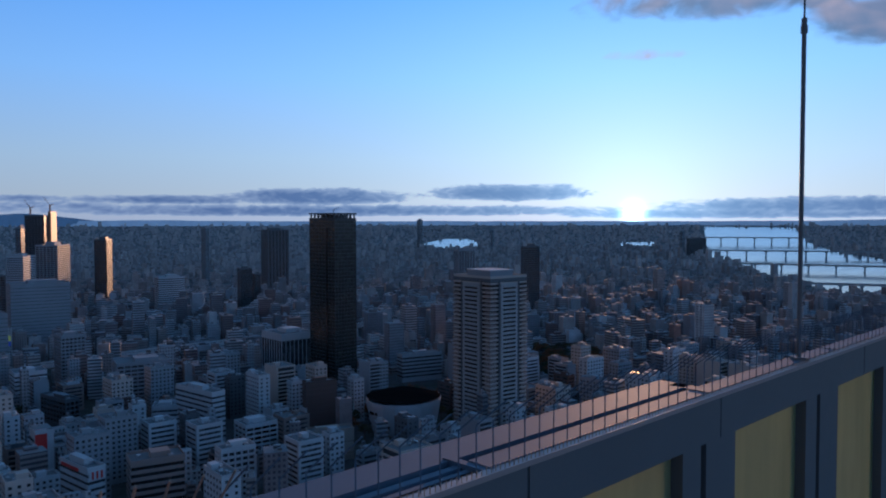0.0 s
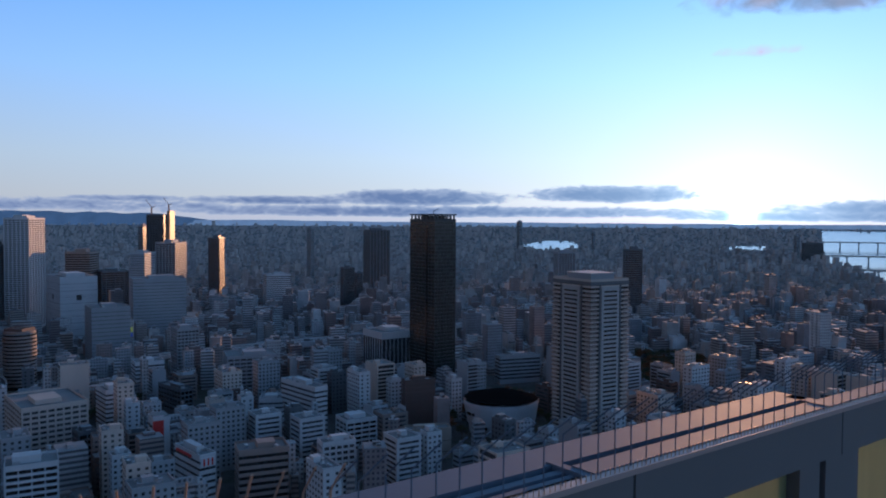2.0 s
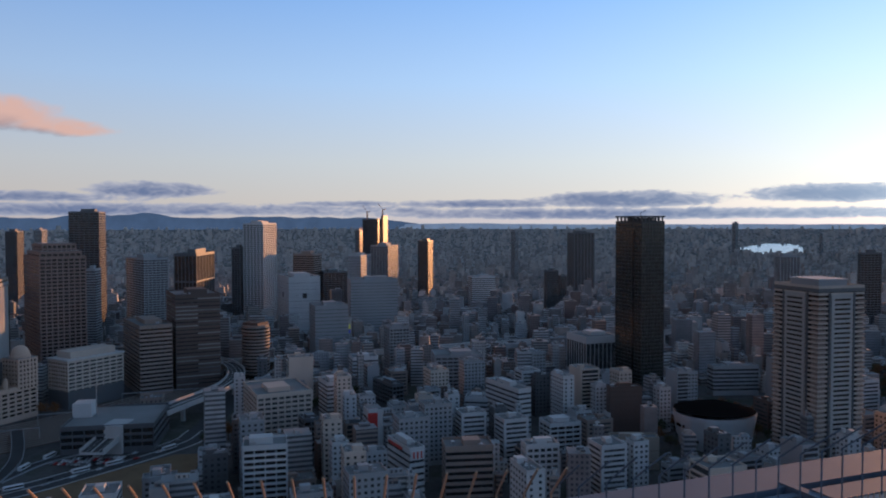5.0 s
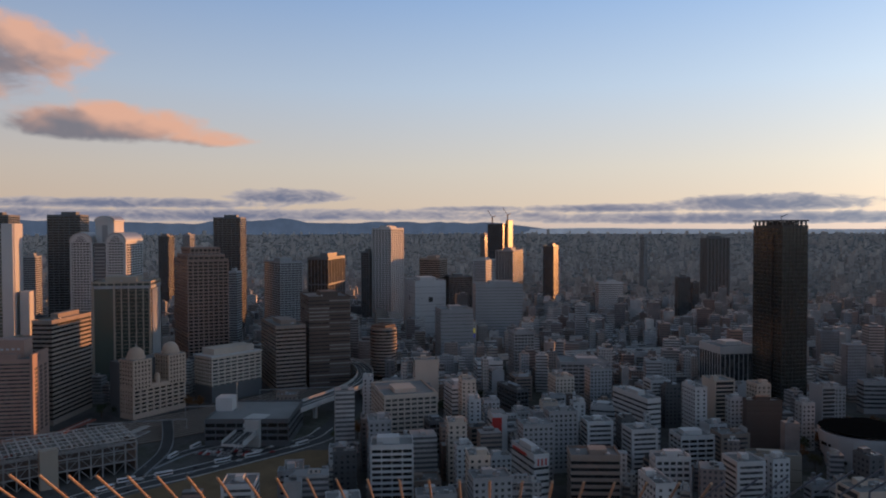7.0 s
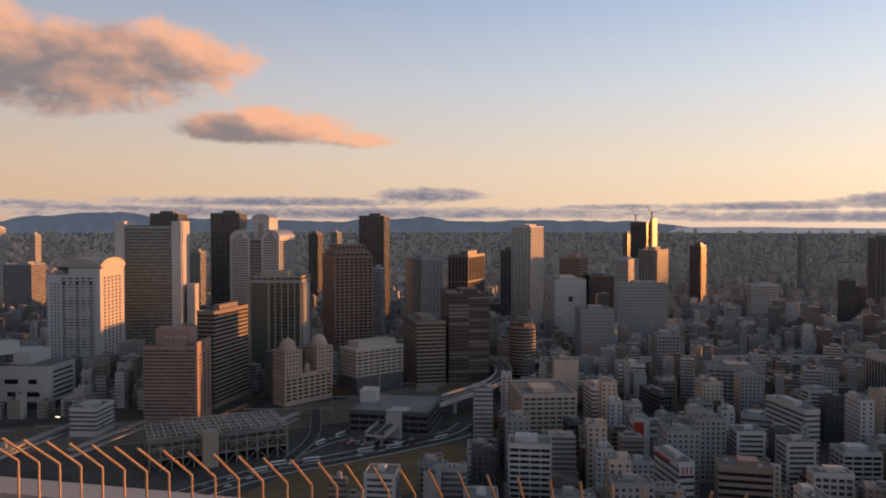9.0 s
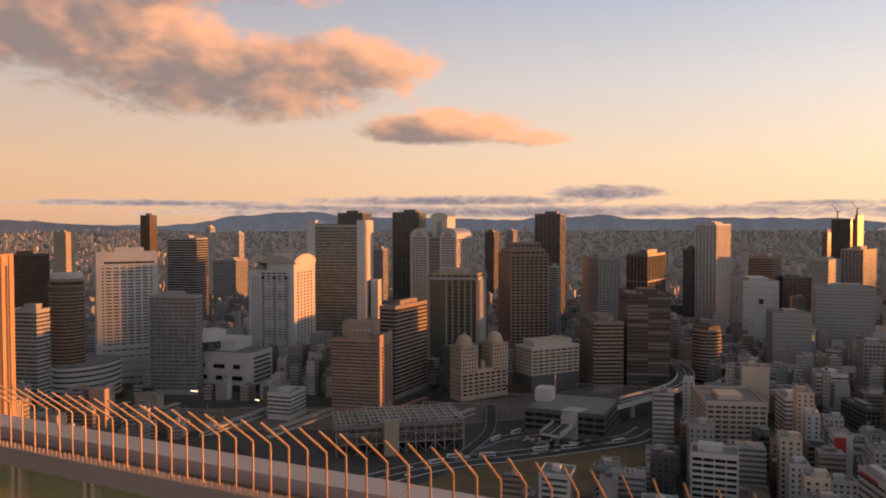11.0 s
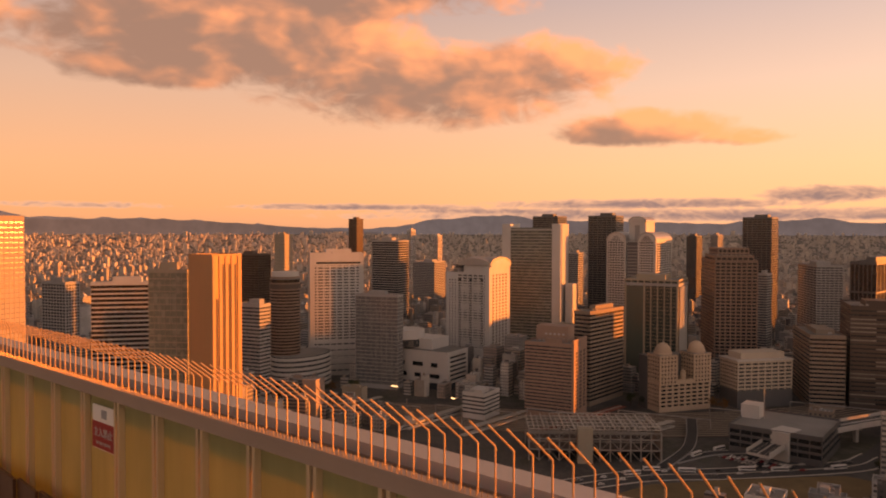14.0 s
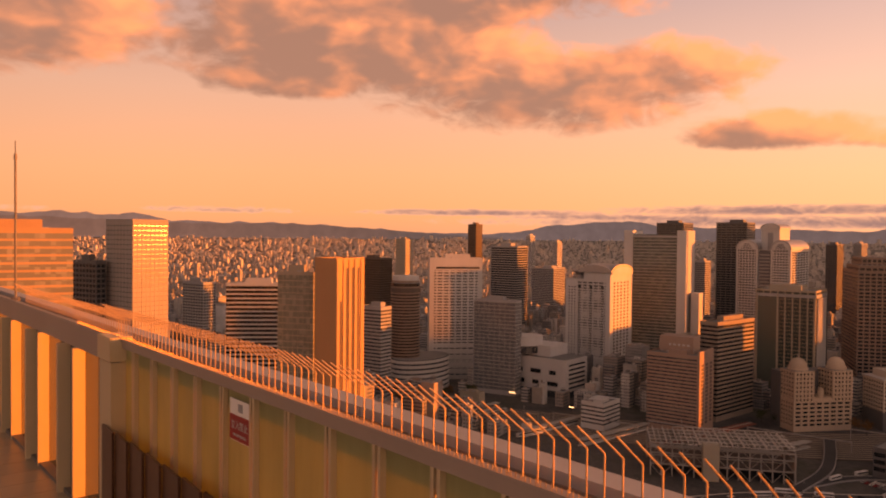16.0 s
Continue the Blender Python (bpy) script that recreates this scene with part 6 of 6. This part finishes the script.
def small_block(k, r):
    """A town block with its storeys, roof edge and roof clutter."""
    sx, sy, n = r.uniform(8, 18), r.uniform(9, 23), r.choice((3, 4, 5, 6, 7, 8, 9, 10, 12, 13))
    wall = (GREY, WHITE, CREAM, GREY, DBROWN, WHITE, TAUPE, GREY, DGREY, WHITE, TAUPE)[k % 11]
    words = {"white_tile": "white tiled", "grey_concrete": "grey concrete", "cream_tile": "cream tiled", "taupe_tile": "taupe tiled", "dark_brown_tile": "dark brown tiled", "dark_grey_panel": "dark grey clad"}[wall.name]
    h = n * 3.3 + 3.5
    t = thing("town_block", f"{words} town block of {n} storeys with flat roof", "building", group="near town blocks")
    look_kind = (0, 2, 1, 2, 2)[k % 5]
    block("wall", t, wall, 0, 0, 0, sx, sy, h)
    for i in range(n):
        z = 3.6 + i * 3.3
        if look_kind == 0:
            bm = bmesh.new()
            add_box(bm, -sx / 2 - 0.05, -sy * 0.41, z, sx / 2 + 0.05, sy * 0.41, z + 1.5)
            add_box(bm, -sx * 0.4, -sy / 2 - 0.05, z, sx * 0.4, sy / 2 + 0.05, z + 1.5)
            part("window_strip", bm, GLASS, t)
        elif look_kind == 1:
            block("balcony", t, wall, 0, 0, z - 0.9, sx * 0.86, sy + 2.2, 1.05)
            if i % 2 == 0:
                block("window_strip", t, GLASS, 0, 0, z + 0.1, sx * 0.84, sy + 0.12, min(5.2, h - z - 0.4))
        else:
            bm = bmesh.new()
            m = max(2, int(sx / 3.4))
            for q in range(m):
                u = (q + 0.5) / m * sx - sx / 2
                add_box(bm, u - 0.8, -sy / 2 - 0.06, z, u + 0.8, sy / 2 + 0.06, z + 1.5)
            m = max(2, int(sy / 3.4))
            for q in range(m):
                u = (q + 0.5) / m * sy - sy / 2
                add_box(bm, -sx / 2 - 0.06, u - 0.8, z, sx / 2 + 0.06, u + 0.8, z + 1.5)
            tagged(part("window_strip", bm, GLASS, t), kind="stuff")
    block("roof_slab", t, ROOF, 0, 0, h, sx - 0.7, sy - 0.7, 0.12)
    bm = bmesh.new()
    for s in (-1, 1):
        add_box(bm, -sx / 2 - 0.04, s * (sy / 2 - 0.15) - 0.19, h, sx / 2 + 0.04, s * (sy / 2 - 0.15) + 0.19, h + 1.1)
        add_box(bm, s * (sx / 2 - 0.15) - 0.19, -sy / 2 + 0.34, h, s * (sx / 2 - 0.15) + 0.19, sy / 2 - 0.34, h + 1.1)
    part("roof_parapet", bm, wall, t)
    block("stair_head", t, wall, r.uniform(-0.25, 0.25) * sx, r.uniform(-0.25, 0.25) * sy, h, 4.5, 5.5, 3.2)
    bm = bmesh.new()
    for q in range(r.randint(4, 9)):
        u, v = r.uniform(-0.38, 0.38) * sx, r.uniform(-0.38, 0.38) * sy
        a, b, c = r.uniform(0.8, 2), r.uniform(0.8, 2), r.uniform(0.8, 1.8)
        add_box(bm, u, v, h + 0.1, u + a, v + b, h + 0.1 + c)
    tagged(part("roof_plant", bm, STEEL, t, "grey rooftop cooling units"), kind="stuff")
    if k % 4 == 0:
        bm = bmesh.new()
        bmesh.ops.create_cone(bm, cap_ends=True, segments=16, radius1=1.4, radius2=1.4, depth=2.6, matrix=Matrix.Translation((sx * 0.2, -sy * 0.2, h + 2.6)))
        part("water_tank", bm, WHITE, t)
    if k % 7 == 3:
        block("roof_board", t, (GREY, WHITE, BLUEGLASS)[k % 3], 0, -sy / 2 + 0.4, h + 0.6, sx * 0.6, 0.4, 3.5)
    return t, max(sx, sy), h


def near_town():
    r = random.Random(21)
    kinds = [small_block(k, r) for k in range(26)]
    placed = [False] * len(kinds)
    a = radians(40)
    ca, sa = math.cos(a), math.sin(a)
    cells = []
    for i in range(-40, 41):
        for j in range(-40, 41):
            u, v = i * 24 + (i // 3) * 6, j * 23 + (j // 2) * 6
            x, y = u * ca - v * sa, u * sa + v * ca
            d, yaw = math.hypot(x, y), math.degrees(math.atan2(-x, y))
            if 385 < d < 850 and -22 < yaw < 52:
                cells.append((d, x, y))
    cells.sort()
    made = 0
    for d, x, y in cells:
        if made >= 190:
            break
        x, y = x + r.uniform(-3, 3), y + r.uniform(-3, 3)
        k = r.randrange(len(kinds))
        ob, size, h = kinds[k]
        if not free_spot(x, y, size):
            continue
        m = pose(x, y, 0, 0, 0, 40 + r.choice((0, 90, 180, 270)) + r.uniform(-3, 3))
        if placed[k]:
            copy_thing(ob, m)
        else:
            placed[k] = True
            ob.matrix_world = m
        FOOTPRINTS.append((x, y, size * 0.55))
        made += 1
    for (ob, size, h), done in zip(kinds, placed):
        if not done:
            ob.matrix_world = pose(-150, -420 - 40 * kinds.index((ob, size, h)), 0)


near_town()


# ---- trees ----


def leaf_material(name, colour):
    m = bpy.data.materials.new(name)
    m.use_nodes = True
    w = Net(m.node_tree)
    b = w.tree.nodes["Principled BSDF"]
    g = w.node("ShaderNodeNewGeometry")
    k = w.maths("ADD", 0.6, w.maths("MULTIPLY", g.outputs["Random Per Island"], 0.9))
    c = w.node("ShaderNodeVectorMath", operation="SCALE")
    c.inputs[0].default_value = colour
    w.put(c.inputs["Scale"], k)
    w.put(b.inputs["Base Color"], c.outputs[0])
    b.inputs["Roughness"].default_value = 0.8
    return m


BARK = surface("bark", (0.09, 0.065, 0.05), 0.9, vary=0.5, grain=6)


def tree(label, leaves, seed):
    r = random.Random(seed)
    t = thing("tree", label, "tree", group="trees")
    bm = bmesh.new()
    h = r.uniform(8, 11)
    for k in range(5):
        q = bmesh.ops.create_cone(bm, cap_ends=True, segments=7, radius1=0.34 * (1 - k * 0.16), radius2=0.34 * (0.84 - k * 0.16), depth=h * 0.13, matrix=Matrix.Translation((0, 0, h * 0.13 * (k + 0.5))))
    ends = []
    for k in range(9):
        a, z = r.uniform(0, math.tau), h * r.uniform(0.3, 0.62)
        e = Vector((math.cos(a) * r.uniform(1.6, 3.2), math.sin(a) * r.uniform(1.6, 3.2), z + r.uniform(1.2, 3.2)))
        add_tube(bm, (0, 0, z), e, 0.1, 5)
        ends.append(e)
    part("trunk", bm, BARK, t)
    verts, faces = [], []
    for e in ends + [Vector((0, 0, h * 0.9)), Vector((0.6, -0.4, h * 0.78))]:
        for _ in range(52):
            p = e + Vector((r.gauss(0, 0.85), r.gauss(0, 0.85), r.gauss(0.2, 0.65)))
            u = Vector((r.gauss(0, 1), r.gauss(0, 1), r.gauss(0, 1))).normalized() * r.uniform(0.25, 0.45)
            v = u.cross(Vector((r.gauss(0, 1), r.gauss(0, 1), r.gauss(0, 1)))).normalized() * r.uniform(0.2, 0.4)
            k = len(verts)
            verts.extend((p - u, p + v * 0.8, p + u, p - v))
            faces.append((k, k + 1, k + 2, k + 3))
    me = bpy.data.meshes.new("crown")
    me.from_pydata(verts, [], faces)
    me.materials.append(leaves)
    ob = new("crown", me)
    ob.parent = t
    return t


GREEN, RUST, OLIVE = leaf_material("green_leaves", (0.045, 0.06, 0.025)), leaf_material("autumn_leaves", (0.16, 0.075, 0.025)), leaf_material("olive_leaves", (0.085, 0.075, 0.03))
TREES = [tree("dark green street tree with uneven crown", GREEN, 1), tree("rust-brown autumn tree with open crown", RUST, 2), tree("olive street tree with thinning crown", OLIVE, 3)]

for ob in TREES:
    ob.scale = (1.35, 1.35, 1.35)


def plant_trees():
    r = random.Random(8)
    spots = []
    for k in range(130):
        spots.append((r.uniform(96, 196), r.uniform(800, 990)))
    for k in range(34):
        spots.append((r.uniform(-75, 55), r.uniform(685, 735)))
    for k in range(16):
        spots.append((-33 + 44 * math.cos(k * 0.4), 622 + 42 * math.sin(k * 0.4)))
    for k in range(22):
        spots.append((-395 + k * 1.2, 462 + k * 9 + r.uniform(-3, 3)))
    for k in range(16):
        spots.append((-700 + k * 8, 340 + k * 9.5 + r.uniform(-3, 3)))
    for k in range(14):
        spots.append((-770 + r.uniform(-25, 25), 110 + r.uniform(-40, 90)))
    done = [False] * 3
    for x, y in spots:
        if any((x - fx) ** 2 + (y - fy) ** 2 < (fr * 0.72) ** 2 for fx, fy, fr in FOOTPRINTS):
            continue
        k = r.choice((0, 0, 1, 2))
        if done[k]:
            copy_thing(TREES[k], pose(x, y, 0, 0, 0, r.uniform(0, 360)))
        else:
            done[k] = True
            TREES[k].location = (x, y, 0)


plant_trees()

# ---- the town between and beyond ----


def town_blocks(seed, number, d0, d1, size=1.0):
    """The wide town: thousands of low blocks with smaller boxes on their roofs, in one mesh."""
    r = random.Random(seed)
    verts, faces = [], []

    def box(x, y, z, sx, sy, h, a):
        c, s = math.cos(a), math.sin(a)
        k = len(verts)
        for zz in (z, z + h):
            for u, v in ((-sx, -sy), (sx, -sy), (sx, sy), (-sx, sy)):
                verts.append((x + (u * c - v * s) / 2, y + (u * s + v * c) / 2, zz))
        faces.extend(((k + 4, k + 5, k + 6, k + 7), (k, k + 1, k + 5, k + 4), (k + 1, k + 2, k + 6, k + 5), (k + 2, k + 3, k + 7, k + 6), (k + 3, k, k + 4, k + 7)))

    count = 0
    while count < number:
        yaw = r.uniform(-75, 140) if r.random() < 0.9 else r.uniform(140, 285)
        d = math.sqrt(r.uniform(d0 ** 2, d1 ** 2)) if r.random() < 0.75 else r.uniform(d0, d1)
        x, y = -math.sin(radians(yaw)) * d, math.cos(radians(yaw)) * d
        sx, sy = size * r.uniform(8, 21), size * r.uniform(8, 19)
        if d > 1700:
            sx, sy = sx * 0.78, sy * 0.55
        if d > 2700:
            sx, sy = sx * 0.75, sy * 0.75
        if not free_spot(x, y, max(sx, sy)):
            continue
        h = (6 + 8 * r.random() + (r.random() ** 3) * 32) if d < 1700 else 3.0 + (3.5 if d < 2700 else 2.2) * r.random() + (r.random() ** 6) * 20
        if r.random() < (0.02 if d < 2000 else 0.045):
            h += r.uniform(14, 40) if d < 2000 else r.uniform(8, 30) * (1.0 if d < 3300 else 0.6)
            sx, sy = max(sx, r.uniform(11, 20)), max(sy, r.uniform(9, 15))
        g = ground_height(d)
        grid = radians((40 if d < 1800 or yaw < 45 else 62) if yaw > 25 else 22) + (noise.noise(Vector((x, y, 0)) * 0.002) * 0.5)
        box(x, y, g - 2, sx, sy, h + 2, grid)
        if d < 2000:
            box(x + r.uniform(-0.2, 0.2) * sx, y + r.uniform(-0.2, 0.2) * sy, g + h, sx * r.uniform(0.2, 0.5), sy * r.uniform(0.2, 0.5), r.uniform(1.5, 4), grid)
            if r.random() < 0.4:
                box(x + r.uniform(-0.3, 0.3) * sx, y + r.uniform(-0.3, 0.3) * sy, g + h, 2.5, 2, 1.8, grid)
        count += 1
    return verts, faces


def add_town(name, label, material, seed, count, d0, d1, size=1.0):
    verts, faces = town_blocks(seed, count, d0, d1, size)
    me = bpy.data.meshes.new(name)
    me.from_pydata(verts, [], faces)
    me.materials.append(material)
    tagged(new(name, me), label, "city", kind="stuff")


add_town("town_blocks", "dense low town of grey and cream blocks", TOWN, 5, 12500, 420, 1800)
add_town("town_houses", "small houses and sheds between the town blocks", TOWN, 9, 2600, 400, 950, 0.55)
add_town("far_town", "far town spreading out to the hills, paled with painted haze", FAR_TOWN, 6, 30000, 1800, 3700)
add_town("distant_town", "distant town under the hills, paled with painted haze", DISTANT_TOWN, 7, 46000, 2700, 4840)
